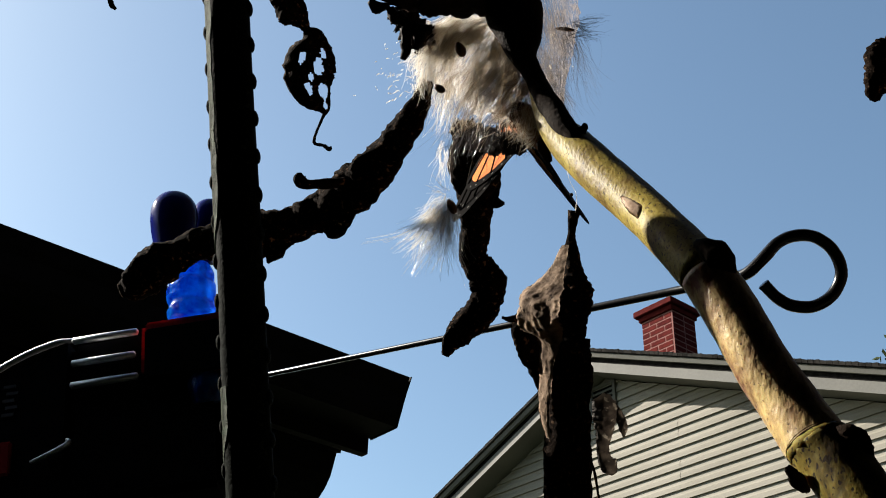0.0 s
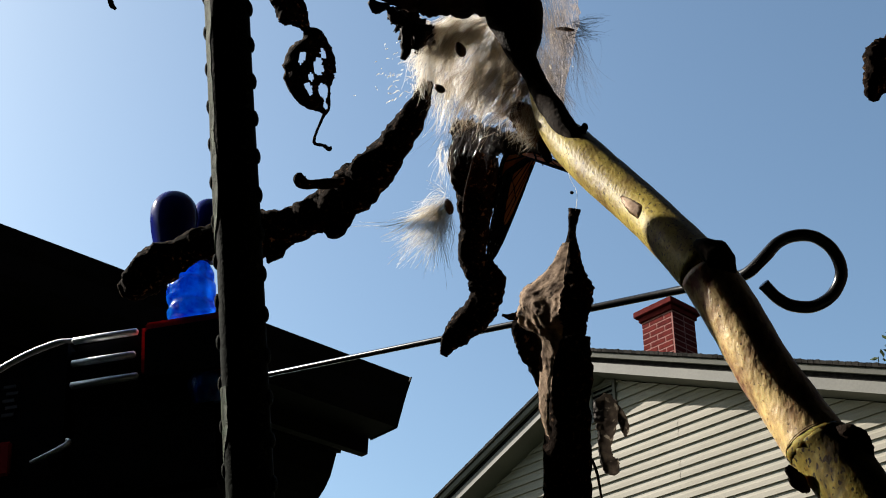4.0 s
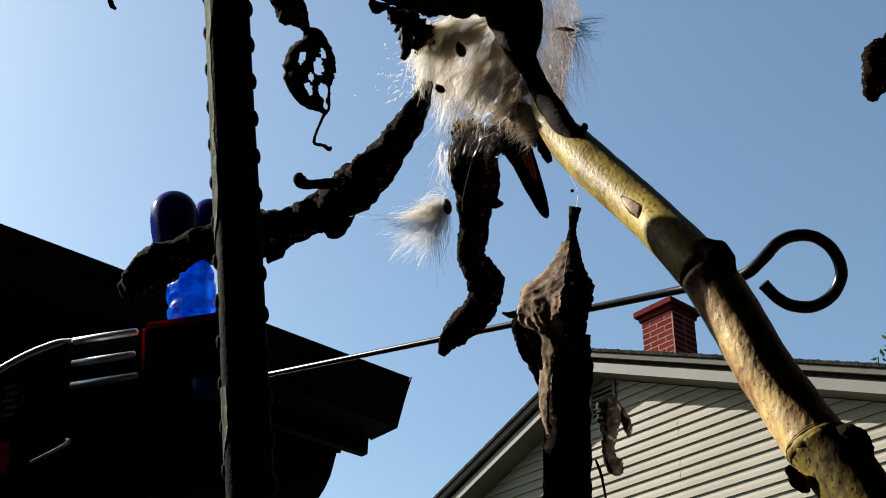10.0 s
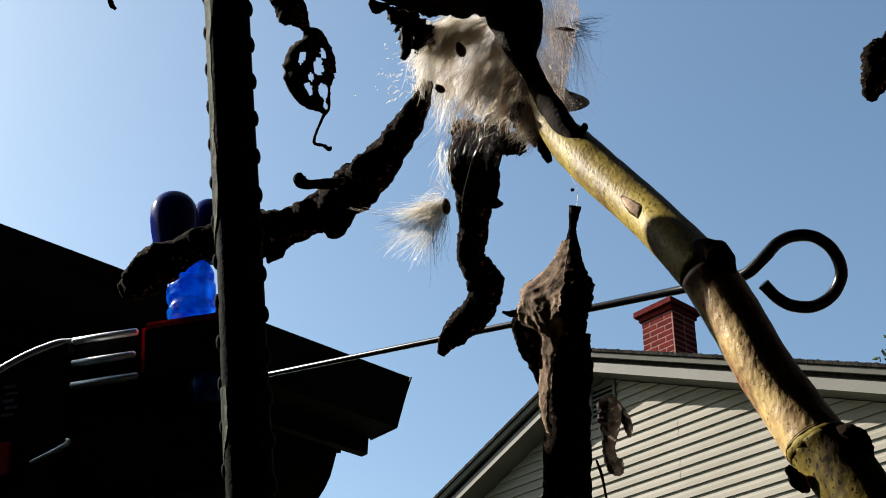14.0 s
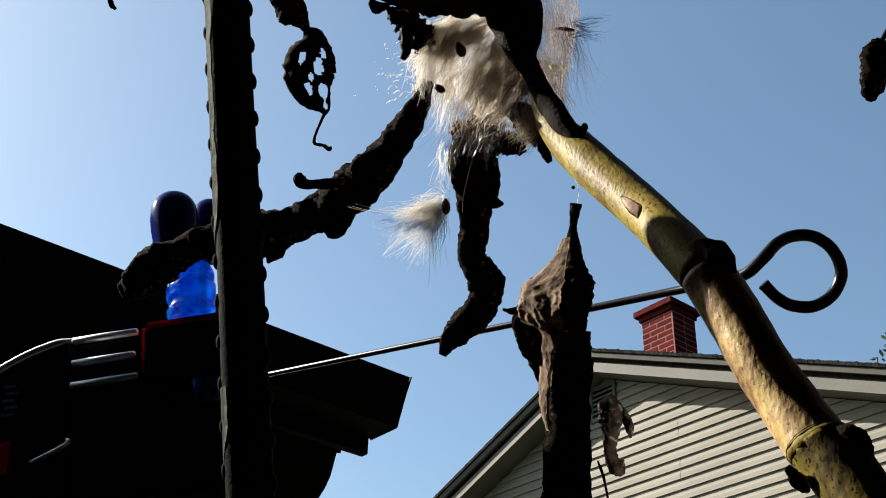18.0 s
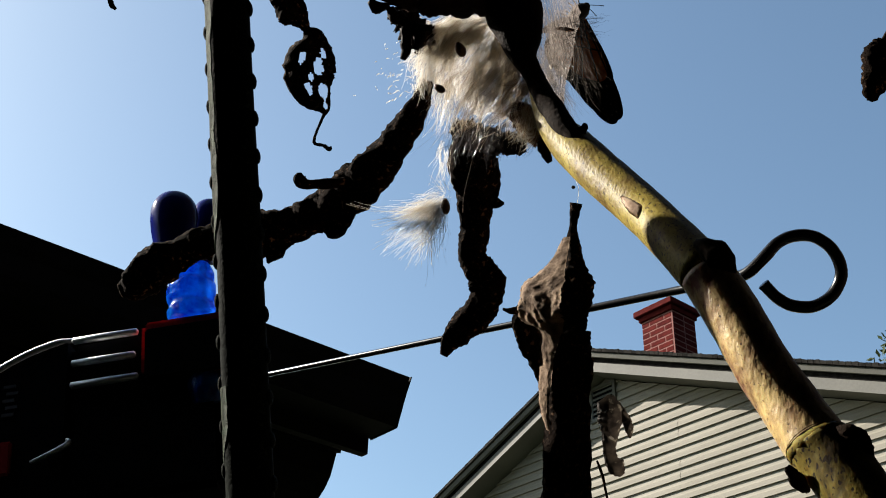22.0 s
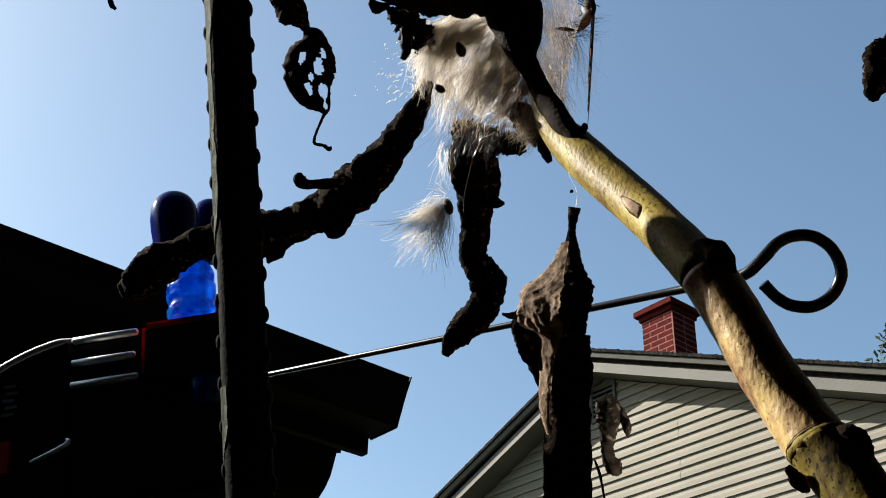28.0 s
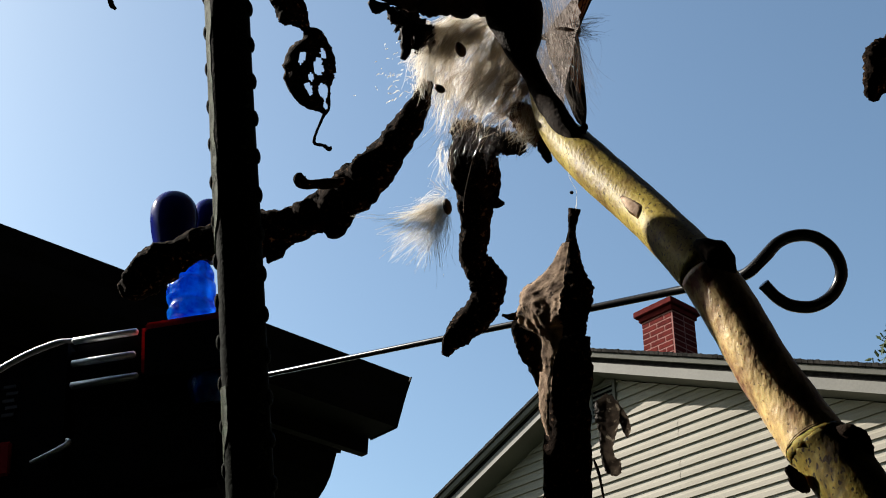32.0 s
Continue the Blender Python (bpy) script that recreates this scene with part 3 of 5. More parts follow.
for k, (dz, L) in enumerate(((0.0, 0.062), (-0.0235, 0.060), (-0.046, 0.063))):
    part("trim_bar", tube(bmesh.new(), [(*sp(x, -0.003, dz - 0.002), r) for x, r in ((0.0, 0.0012), (0.0015, 0.0034), (L * 0.5, 0.0036), (L - 0.0015, 0.0034), (L, 0.0012))], 12), STEEL, sprayer, "bright steel bar")
part("red_band", box(bmesh.new(), sp(0.064, -0.004, -0.048), BX * 0.085, BY * 0.058, BZ * 0.056, 0.005), RED_PLASTIC, sprayer, "glossy red plastic band", smooth=False)
part("front_plate", box(bmesh.new(), sp(0.069, -0.008, -0.055), BX * 0.085, BY * 0.006, BZ * 0.052, 0.002), BLACK_PLASTIC, sprayer, smooth=False)
part("red_panel", box(bmesh.new(), sp(-0.12, -0.004, -0.125), BX * 0.07, BY * 0.006, BZ * 0.032, 0.002), RED_PLASTIC, sprayer, "red plastic panel", smooth=False)
# a highlight on the black plastic, modelled as a bright arc
part("highlight_arc", tube(bmesh.new(), spline([(*sp(-0.031, -0.004, -0.117), 0.0016), (*sp(-0.009, -0.005, -0.110), 0.0022), (*sp(0.002, -0.004, -0.104), 0.0025), (*sp(0.0, -0.003, -0.100), 0.0018)], 5), 8), STEEL, sprayer, "bright curved arc standing in for a highlight")


for k in range(5):
    part("marking", box(bmesh.new(), sp(-0.062 + 0.003 * (k % 2), -0.0015, -0.040 - k * 0.007), BX * 0.011, BY * 0.002, BZ * 0.0032), MARK, sprayer, "faint grey marking", smooth=False)


def bottle(rows, sides=28):
    return tube(bmesh.new(), spline(rows, 5), sides)


tank_c = Vector((-0.23544, 0.94304, 1.71000))
part("tank", bottle([(*(tank_c + BZ * z), r) for z, r in ((-0.01, 0.022), (0.0, 0.0235), (0.006, 0.0215), (0.012, 0.0235), (0.024, 0.0238), (0.030, 0.0215), (0.036, 0.0228), (0.045, 0.020), (0.052, 0.016))], 9), BLUE_GLASS, sprayer, "clear blue plastic tank")
# unseen black core added to darken the tank from within
part("dark_core", tube(bmesh.new(), [(*(tank_c + BX * 0.008 + BZ * z), 0.0022) for z in (-0.008, 0.02, 0.05)], 8), BLACK_PLASTIC, sprayer)
part("tank_base", bottle([(*(tank_c + BZ * z + BX * 0.012), r) for z, r in ((-0.100, 0.012), (-0.09, 0.016), (-0.078, 0.017), (-0.072, 0.014))]), BLUE_GLASS, sprayer, "clear blue plastic cup")
for px_place, r in ((Vector((-0.25230, 0.90084, 1.75866)), 0.0222), (Vector((-0.22649, 0.93654, 1.77701)), 0.018)):
    part("dome", bottle([(*(px_place + BZ * z), rr * r) for z, rr in ((-0.010, 0.80), (0.0, 0.86), (0.018, 0.97), (0.032, 1.0), (0.042, 0.93), (0.050, 0.72), (0.0545, 0.4), (0.056, 0.08))]), BLUE_DOME, sprayer, "dark blue rounded cap")
part("post", tube(bmesh.new(), [(*sp(0.05, 0.03, -0.1), 0.012), (*(sp(0.05, 0.03, -0.1) * 1 - UP * 0.3), 0.012), (sp(0.05, 0.03, 0).x, sp(0.05, 0.03, 0).y, 0.0, 0.012)], 12), BLACK_PLASTIC, sprayer)

# ---- milkweed: stem ----
milkweed = thing("milkweed_plant", (0.08535, 0.19556, 1.23615), "tall drying milkweed stalk with split pods", "milkweed")
milkweed.location.z = 0.0
tan_rows = [(0.07304, 0.20270, 1.28510, 0.00629), (0.07269, 0.20313, 1.28631, 0.00632), (0.06953, 0.20507, 1.29452, 0.00605), (0.06536, 0.20616, 1.30411, 0.00586), (0.06147, 0.20807, 1.31614, 0.00595), (0.05748, 0.20975, 1.32667, 0.00588), (0.05227, 0.21960, 1.34298, 0.00563), (0.04662, 0.23032, 1.35979, 0.00574), (0.04031, 0.23964, 1.37507, 0.00592), (0.03438, 0.24725, 1.38931, 0.00573)]
part("internode", tube(bmesh.new(), spline(tan_rows[:6], 10), 32, 0.022, 220), STEM, milkweed, "tan stem blotched with brown and purple")
part("internode", tube(bmesh.new(), spline([(*tan_rows[5][:3], 0.0059)] + tan_rows[6:] + [(0.02998, 0.24945, 1.39712, 0.00442), (0.02817, 0.25077, 1.40254, 0.00352), (0.02632, 0.25072, 1.40735, 0.00258), (0.02479, 0.25080, 1.41194, 0.00179)], 10), 32, 0.022, 220), STEM_GREEN, milkweed, "yellow-green stem")
foot = milkweed.location
lower_rows = [(foot.x, foot.y, 0.0, 0.0085), (foot.x, foot.y, 0.3, 0.0082), (foot.x, foot.y, 0.6, 0.008), (foot.x, foot.y, 0.9, 0.0078), (foot.x, foot.y, 1.08, 0.0074), (foot.x, foot.y, 1.16, 0.0072), (*(0.08758, 0.19722, 1.23916), 0.0071), (*(0.08521, 0.19692, 1.24907), 0.0070), (*(0.08253, 0.19733, 1.25974), 0.0069), (*(0.07959, 0.19848, 1.26921), 0.0067), (*(0.07640, 0.20076, 1.27879), 0.0066), (*(0.07340, 0.20251, 1.28503), 0.0064)]
part("lower_stem", tube(bmesh.new(), spline(lower_rows, 10), 28, 0.05, 220), STEM_DARK, milkweed, "olive brown lower stem")
# black sleeve stands in for shade along the stem's side
part("internode", tube(bmesh.new(), spline([(0.03774, 0.23759, 1.38025, 0.00059), (0.03588, 0.24035, 1.38526, 0.00136), (0.03388, 0.24165, 1.38885, 0.00229), (0.03176, 0.24338, 1.39361, 0.00309), (0.02948, 0.24546, 1.39973, 0.00330), (0.02702, 0.24783, 1.40726, 0.00304), (0.02509, 0.25001, 1.41509, 0.00293), (0.02341, 0.24890, 1.41875, 0.00294)], 10), 28, 0.10, 220), NODE_AND_SHADE, milkweed, "black sleeve standing in for upper stem shade")
# the top takes the husk's dark brown to paint in its shade
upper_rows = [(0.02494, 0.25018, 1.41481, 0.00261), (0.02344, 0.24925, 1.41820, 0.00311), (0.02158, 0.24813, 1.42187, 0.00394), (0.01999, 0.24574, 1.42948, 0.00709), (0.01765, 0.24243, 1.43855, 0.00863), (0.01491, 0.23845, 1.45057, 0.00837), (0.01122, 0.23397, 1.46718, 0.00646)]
part("upper_stem", tube(bmesh.new(), spline(upper_rows, 8), 24, 0.10, 200), HUSK, milkweed, "upper stem with shade put into its dark brown")
for (c, r) in (((0.07319, 0.20251, 1.28503), 0.00640),):
    c = Vector(c)
    ax = Vector((0.07301, 0.20307, 1.28641)) - Vector((0.06581, 0.20603, 1.30431))
    ax.normalize()
    part("node", tube(bmesh.new(), [(*(c - ax * 0.0012), r * 0.94), (*(c - ax * 0.0004), r), (*(c + ax * 0.0004), r), (*(c + ax * 0.0012), r * 0.94)], 32, 0.06, 500), STEM_DARK, milkweed)


def knob(points, label="", seed=0.0):
    return part("leaf_stub", curled_leaf(points, 1.8, 0.5, seed, 10, 21, 0.0004, 0.35), NODE_AND_SHADE, milkweed, label)


knob([(0.07483, 0.19698, 1.28577, 0.00074), (0.07663, 0.19566, 1.28505, 0.00158), (0.07839, 0.19605, 1.28348, 0.00200), (0.07993, 0.19789, 1.28148, 0.00158), (0.08141, 0.20106, 1.28019, 0.00053)], "dark broken leaf stub", 41.0)
knob([(0.06607, 0.20110, 1.28012, 0.00053), (0.06718, 0.20187, 1.27889, 0.00117), (0.06873, 0.20365, 1.27793, 0.00139), (0.07071, 0.20543, 1.27697, 0.00064)], "dark broken leaf stub", 42.0)
part("leaf_stub", tube(bmesh.new(), spline([(0.05437, 0.20454, 1.33123, 0.00097), (0.05636, 0.20332, 1.32940, 0.00241), (0.05858, 0.20339, 1.32740, 0.00300), (0.06058, 0.20457, 1.32552, 0.00216), (0.06184, 0.20556, 1.32393, 0.00072)], 6), 18, 0.25, 420), NODE_AND_SHADE, milkweed)
knob([(*(0.03465, 0.24179, 1.38861), 0.0018), (*(0.03660, 0.24000, 1.38960), 0.0013), (*(0.03716, 0.23926, 1.39077), 0.0006)], "", 44.0)
knob([(*(0.02593, 0.25232, 1.39440), 0.0010), (*(0.02728, 0.25365, 1.39229), 0.0018), (*(0.02929, 0.25546, 1.38939), 0.0008)], "", 45.0)
part("leaf_scar", curled_leaf([(*(0.04293, 0.22534, 1.35738), 0.0003), (*(0.04445, 0.22268, 1.35315), 0.0013), (*(0.04634, 0.22088, 1.34942), 0.0016), (*(0.04855, 0.22100, 1.34640), 0.0004)], 0.7, 0.1, 3.0, 6, 7, 0.0003), SCAR, milkweed, "pale lens-shaped leaf scar")

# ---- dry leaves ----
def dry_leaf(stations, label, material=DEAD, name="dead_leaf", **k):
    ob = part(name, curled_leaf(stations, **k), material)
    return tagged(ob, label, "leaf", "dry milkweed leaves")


L1 = [(-0.00620, 0.26516, 1.42670, 0.00155), (-0.00965, 0.27416, 1.42173, 0.00385), (-0.01767, 0.28740, 1.41564, 0.00591), (-0.02689, 0.29797, 1.41005, 0.00746), (*(-0.03815, 0.30748, 1.40614), 0.0063), (*(-0.04961, 0.31368, 1.40378), 0.0063), (*(-0.06044, 0.31872, 1.40326), 0.0079), (*(-0.07017, 0.32188, 1.40197), 0.0067), (*(-0.08428, 0.32652, 1.40210), 0.0052), (*(-0.09607, 0.33200, 1.39710), 0.0072), (*(-0.10507, 0.33747, 1.39212), 0.0061), (*(-0.10985, 0.33859, 1.39034), 0.0027)]
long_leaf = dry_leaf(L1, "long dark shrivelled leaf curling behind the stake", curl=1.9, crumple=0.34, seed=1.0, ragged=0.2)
part("leaf_tip", curled_leaf([(*(-0.02915, 0.29282, 1.40697), 0.0016), (*(-0.03708, 0.29243, 1.40571), 0.0016), (*(-0.04319, 0.29191, 1.40465), 0.0016), (*(-0.04574, 0.29110, 1.40594), 0.0022), (*(-0.04598, 0.28997, 1.40775), 0.0008)], 1.6, 0.3, 4, 6, 9), DEAD, long_leaf)
part("leaf_tip", curled_leaf([(*(-0.05292, 0.31433, 1.39896), 0.0040), (*(-0.05571, 0.31770, 1.39546), 0.0032), (*(-0.05778, 0.32066, 1.39260), 0.0005)], 1.2, 0.3, 14, 6, 9), DEAD, long_leaf)
part("leaf_tip", curled_leaf([(*(-0.03157, 0.30025, 1.40261), 0.0040), (*(-0.03286, 0.30287, 1.39843), 0.0034), (*(-0.03538, 0.30548, 1.39614), 0.0026), (*(-0.03879, 0.30580, 1.39751), 0.0008)], 1.2, 0.3, 15, 6, 9), DEAD, long_leaf)
part("leaf_tip", curled_leaf([(*(-0.02367, 0.29266, 1.40533), 0.0030), (*(-0.02265, 0.29473, 1.40202), 0.0016), (*(-0.02348, 0.29569, 1.40049), 0.0004)], 1.2, 0.3, 16, 6, 9), DEAD, long_leaf)
L2 = [(0.01184, 0.31899, 1.45378, 0.00810), (0.01021, 0.33807, 1.45154, 0.00924), (0.01213, 0.35762, 1.44857, 0.00783), (0.01245, 0.36814, 1.44117, 0.00594), (0.01198, 0.37456, 1.43089, 0.00550), (0.01779, 0.37948, 1.42302, 0.00682), (0.01655, 0.38440, 1.41515, 0.00638), (0.00979, 0.38895, 1.40787, 0.00616), (0.00470, 0.39196, 1.40306, 0.00418), (0.00226, 0.39515, 1.39795, 0.00154)]
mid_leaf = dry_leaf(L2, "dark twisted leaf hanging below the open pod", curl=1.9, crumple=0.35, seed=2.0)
part("leaf_tip", curled_leaf([(*(0.01561, 0.35287, 1.44673), 0.0038), (*(0.01918, 0.35486, 1.44355), 0.0028), (*(0.02284, 0.35503, 1.44328), 0.0005)], 1.3, 0.3, 6, 6, 9), DEAD, mid_leaf)
part("midrib", tube(bmesh.new(), spline([(0.01048, 0.32246, 1.44446, 0.00040), (0.00917, 0.32816, 1.43910, 0.00051), (0.00758, 0.33878, 1.43532, 0.00051), (0.00749, 0.34715, 1.43324, 0.00063)], 5), 7, 0.3, 600), DEAD, mid_leaf)
L3 = [(0.03405, 0.24351, 1.36511, 0.00176), (0.03336, 0.24648, 1.36035, 0.00103), (0.03349, 0.24866, 1.35686, 0.00191), (0.03381, 0.25138, 1.35251, 0.00309), (0.03442, 0.25410, 1.34816, 0.00544), (0.03430, 0.25683, 1.34379, 0.00588), (0.03359, 0.25957, 1.33940, 0.00500), (0.03313, 0.26258, 1.33270, 0.00586), (0.03331, 0.26632, 1.32483, 0.00599), (0.03343, 0.26926, 1.31823, 0.00582), (0.03361, 0.27294, 1.31045, 0.00290)]
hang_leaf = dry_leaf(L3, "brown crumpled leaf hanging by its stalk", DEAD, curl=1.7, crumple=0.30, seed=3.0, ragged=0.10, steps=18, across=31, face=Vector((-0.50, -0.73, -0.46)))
# leaf's sunlit face is painted tan, its shaded remainder near black
part("leaf_fold", curled_leaf([(0.03145, 0.24076, 1.35252, 0.00142), (0.03081, 0.24286, 1.34727, 0.00341), (0.03042, 0.24566, 1.34280, 0.00682), (0.02973, 0.24815, 1.33880, 0.00966), (0.02970, 0.25004, 1.33579, 0.00937), (0.02998, 0.25229, 1.33218, 0.00568), (0.02915, 0.25637, 1.32754, 0.00370), (0.02862, 0.26092, 1.32215, 0.00315), (0.02838, 0.26549, 1.31672, 0.00215), (0.02880, 0.26923, 1.31262, 0.00072)], 0.6, 0.13, 17.0, 18, 37, 0.0004, 0.10, Vector((-0.80, -0.58, 0.05))), DEAD_SUNLIT, hang_leaf, "crumpled fold, sunlight put into its tan colour")
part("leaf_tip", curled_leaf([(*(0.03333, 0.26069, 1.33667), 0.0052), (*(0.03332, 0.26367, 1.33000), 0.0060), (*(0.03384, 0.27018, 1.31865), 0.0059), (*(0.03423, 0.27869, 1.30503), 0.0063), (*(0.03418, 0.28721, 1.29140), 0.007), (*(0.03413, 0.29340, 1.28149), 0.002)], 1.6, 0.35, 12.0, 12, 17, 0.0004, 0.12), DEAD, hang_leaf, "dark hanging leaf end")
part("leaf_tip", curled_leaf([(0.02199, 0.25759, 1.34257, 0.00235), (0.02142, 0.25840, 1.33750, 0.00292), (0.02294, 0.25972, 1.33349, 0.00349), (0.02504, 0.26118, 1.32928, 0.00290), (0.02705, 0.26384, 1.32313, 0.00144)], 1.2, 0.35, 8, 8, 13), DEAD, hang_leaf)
part("leaf_tip", curled_leaf([(0.02101, 0.25471, 1.33963, 0.00130), (0.01799, 0.25515, 1.33893, 0.00087), (0.01565, 0.25496, 1.33923, 0.00022)], 1.3, 0.4, 18, 8, 11), DEAD, hang_leaf)
part("silk_thread", tube(bmesh.new(), spline([(*(0.03384, 0.24208, 1.36362), 0.00008), (*(0.03455, 0.24370, 1.37045), 0.00005), (*(0.03309, 0.24503, 1.37589), 0.00005), (*(0.03203, 0.24475, 1.38199), 0.00008)], 5), 5), SILK, hang_leaf)
part("speck", tube(bmesh.new(), [(*(0.03320, 0.24349, 1.37079), 0.0003), (*(0.03322, 0.24373, 1.37042), 0.0006), (*(0.03323, 0.24396, 1.37004), 0.0003)], 8), DEAD, hang_leaf)
L4 = [(0.04278, 0.27901, 1.32906, 0.00183), (0.04454, 0.28043, 1.32678, 0.00381), (0.04514, 0.28268, 1.32317, 0.00320), (0.04487, 0.28568, 1.31838, 0.00183), (0.04547, 0.28785, 1.31490, 0.00198), (0.04690, 0.28888, 1.31326, 0.00244), (0.04834, 0.28990, 1.31161, 0.00091)]
tan_leaf = dry_leaf(L4, "small papery tan leaf scrap", LEAF_TAN, curl=1.2, crumple=0.4, seed=5.0)
part("stalk", tube(bmesh.new(), spline([(0.04137, 0.28698, 1.31441, 0.00030), (0.04270, 0.28889, 1.31135, 0.00046), (0.04342, 0.29065, 1.30854, 0.00038), (0.04455, 0.29401, 1.30315, 0.00038)], 6), 8, 0.3, 500), DEAD, tan_leaf, "thin dark twig")
part("leaf_tip", curled_leaf([(0.04711, 0.27914, 1.32695, 0.00091), (0.04905, 0.28088, 1.32417, 0.00137), (0.05006, 0.28247, 1.32162, 0.00122), (0.05029, 0.28376, 1.31956, 0.00023)], 1.0, 0.35, 9, 8, 11), LEAF_TAN, tan_leaf)
L6 = [(*(0.12694, 0.24534, 1.43011), 0.0018), (*(0.12542, 0.24738, 1.42684), 0.0042), (*(0.12495, 0.25045, 1.42193), 0.0040), (*(0.12448, 0.25352, 1.41702), 0.0030), (*(0.12522, 0.25482, 1.41494), 0.0008)]
edge_leaf = dry_leaf(L6, "small dark rolled leaf", curl=1.8, crumple=0.3, seed=7.0)
part("petiole", tube(bmesh.new(), spline([(*(0.12695, 0.24552, 1.42983), 0.0008), (*(0.13432, 0.24523, 1.43972), 0.0008), (*(0.14658, 0.24962, 1.44214), 0.0010), (*(0.15722, 0.25664, 1.43090), 0.0022), (*(0.16571, 0.28353, 1.38786), 0.003), (*(0.16841, 0.31705, 1.31535), 0.0035), (*(0.16809, 0.35826, 1.23053), 0.004), (*(0.16809, 0.35826, 0.0), 0.004)], 8), 10, 0.2, 300), DEAD, edge_leaf)
L7 = [(*(-0.11039, 0.26229, 1.45960), 0.001), (*(-0.10880, 0.26464, 1.45583), 0.0009), (*(-0.10799, 0.26606, 1.45356), 0.0009), (*(-0.10651, 0.26670, 1.45253), 0.0004)]
dry_leaf(L7, "thin dark leaf tip", curl=1.5, crumple=0.3, seed=8.0)


def holed_leaf():
    """A leaf eaten to a lattice: grid sheet with bites cut out."""
    t = dry_leaf([(*(-0.06918, 0.30495, 1.50455), 0.00119), (*(-0.06437, 0.30799, 1.49969), 0.00346), (*(-0.05875, 0.31056, 1.49557), 0.00585), (*(-0.05483, 0.31272, 1.49212), 0.00249), (*(-0.05259, 0.31491, 1.48862), 0.00076)], "dark dry leaf eaten full of holes", curl=1.5, crumple=0.4, seed=11.0, name="eaten_leaf")
    rows = spline([(*(-0.05393, 0.31359, 1.49072), 0.00076), (*(-0.05129, 0.31555, 1.48759), 0.00509), (*(-0.05149, 0.31912, 1.48188), 0.00920), (*(-0.05166, 0.32302, 1.47564), 0.00953), (*(-0.04978, 0.32632, 1.47035), 0.00714), (*(-0.04624, 0.32905, 1.46599), 0.00314), (*(-0.04531, 0.33059, 1.46352), 0.00054)], 9)
    bm = bmesh.new()
    grid = []
    n, m = len(rows), 31
    for i, row in enumerate(rows):
        c, h = Vector(row[:3]), row[3]
        tg = (Vector(rows[min(i + 1, n - 1)][:3]) - Vector(rows[max(i - 1, 0)][:3])).normalized()
        s = tg.cross(OUT).normalized()
        line = []
        for k in range(m):
            u = 2 * k / (m - 1) - 1
            p = c + s * h * u * (1 + 0.12 * noise.noise(Vector((i * 0.5, u, 3)))) + OUT * h * 0.5 * (1 - u * u)
            p += OUT * 0.0007 * noise.noise(p * 300)
            line.append(bm.verts.new(p))
        grid.append(line)
    holes = ((0.42, -0.40, 0.09, 0.20), (0.36, 0.28, 0.06, 0.14), (0.62, 0.12, 0.06, 0.16), (0.70, -0.55, 0.09, 0.30), (0.84, -0.40, 0.05, 0.28), (0.30, -0.55, 0.05, 0.12), (0.52, -0.1, 0.04, 0.1))
    for i in range(n - 1):
        for k in range(m - 1):
            a, u = i / (n - 1), 2 * (k + 0.5) / (m - 1) - 1
            j = 0.5 * noise.noise(Vector((a * 14, u * 6, 1.7)))
            if any(((a - ha) / ra) ** 2 + ((u - hu) / ru) ** 2 < 1 + j for ha, hu, ra, ru in holes):
                continue
            bm.faces.new((grid[i][k], grid[i][k + 1], grid[i + 1][k + 1], grid[i + 1][k]))
    bmesh.ops.delete(bm, geom=[v for v in bm.verts if not v.link_faces], context="VERTS")
    bmesh.ops.solidify(bm, geom=bm.faces[:], thickness=0.0003)
    part("blade", bm, DEAD, t)
    part("midrib", tube(bmesh.new(), spline([(*(-0.05248, 0.31393, 1.48829), 0.00054), (*(-0.05067, 0.31946, 1.47945), 0.00032), (*(-0.04885, 0.32498, 1.47061), 0.00032), (*(-0.04541, 0.32980, 1.46289), 0.00032)], 5), 6), DEAD, t)
    part("tail", tube(bmesh.new(), spline([(*(-0.04535, 0.32992, 1.46459), 0.00076), (*(-0.04691, 0.33184, 1.46152), 0.00054), (*(-0.04883, 0.33466, 1.45701), 0.00054), (*(-0.04895, 0.33622, 1.45451), 0.00065), (*(-0.04577, 0.33661, 1.45389), 0.00065), (*(-0.04342, 0.33724, 1.45288), 0.00087), (*(-0.04282, 0.33667, 1.45379), 0.00032)], 5), 7, 0.3, 900), DEAD, t)
    return t


eaten = holed_leaf()

# ---- split pods ----
pod = thing("milkweed_pod", (0.01092, 0.25754, 1.43890), "split dry pod spilling white silky floss", "seed pod")
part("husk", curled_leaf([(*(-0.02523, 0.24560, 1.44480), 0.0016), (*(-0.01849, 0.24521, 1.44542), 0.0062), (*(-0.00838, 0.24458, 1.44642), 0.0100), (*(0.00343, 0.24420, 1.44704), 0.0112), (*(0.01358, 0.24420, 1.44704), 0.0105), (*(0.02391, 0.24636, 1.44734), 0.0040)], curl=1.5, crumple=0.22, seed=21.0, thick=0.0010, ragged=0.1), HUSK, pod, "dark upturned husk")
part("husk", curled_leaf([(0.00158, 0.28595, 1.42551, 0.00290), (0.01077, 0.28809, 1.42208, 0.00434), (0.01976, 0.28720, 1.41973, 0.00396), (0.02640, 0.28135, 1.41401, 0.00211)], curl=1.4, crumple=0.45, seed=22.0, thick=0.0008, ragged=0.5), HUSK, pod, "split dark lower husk")
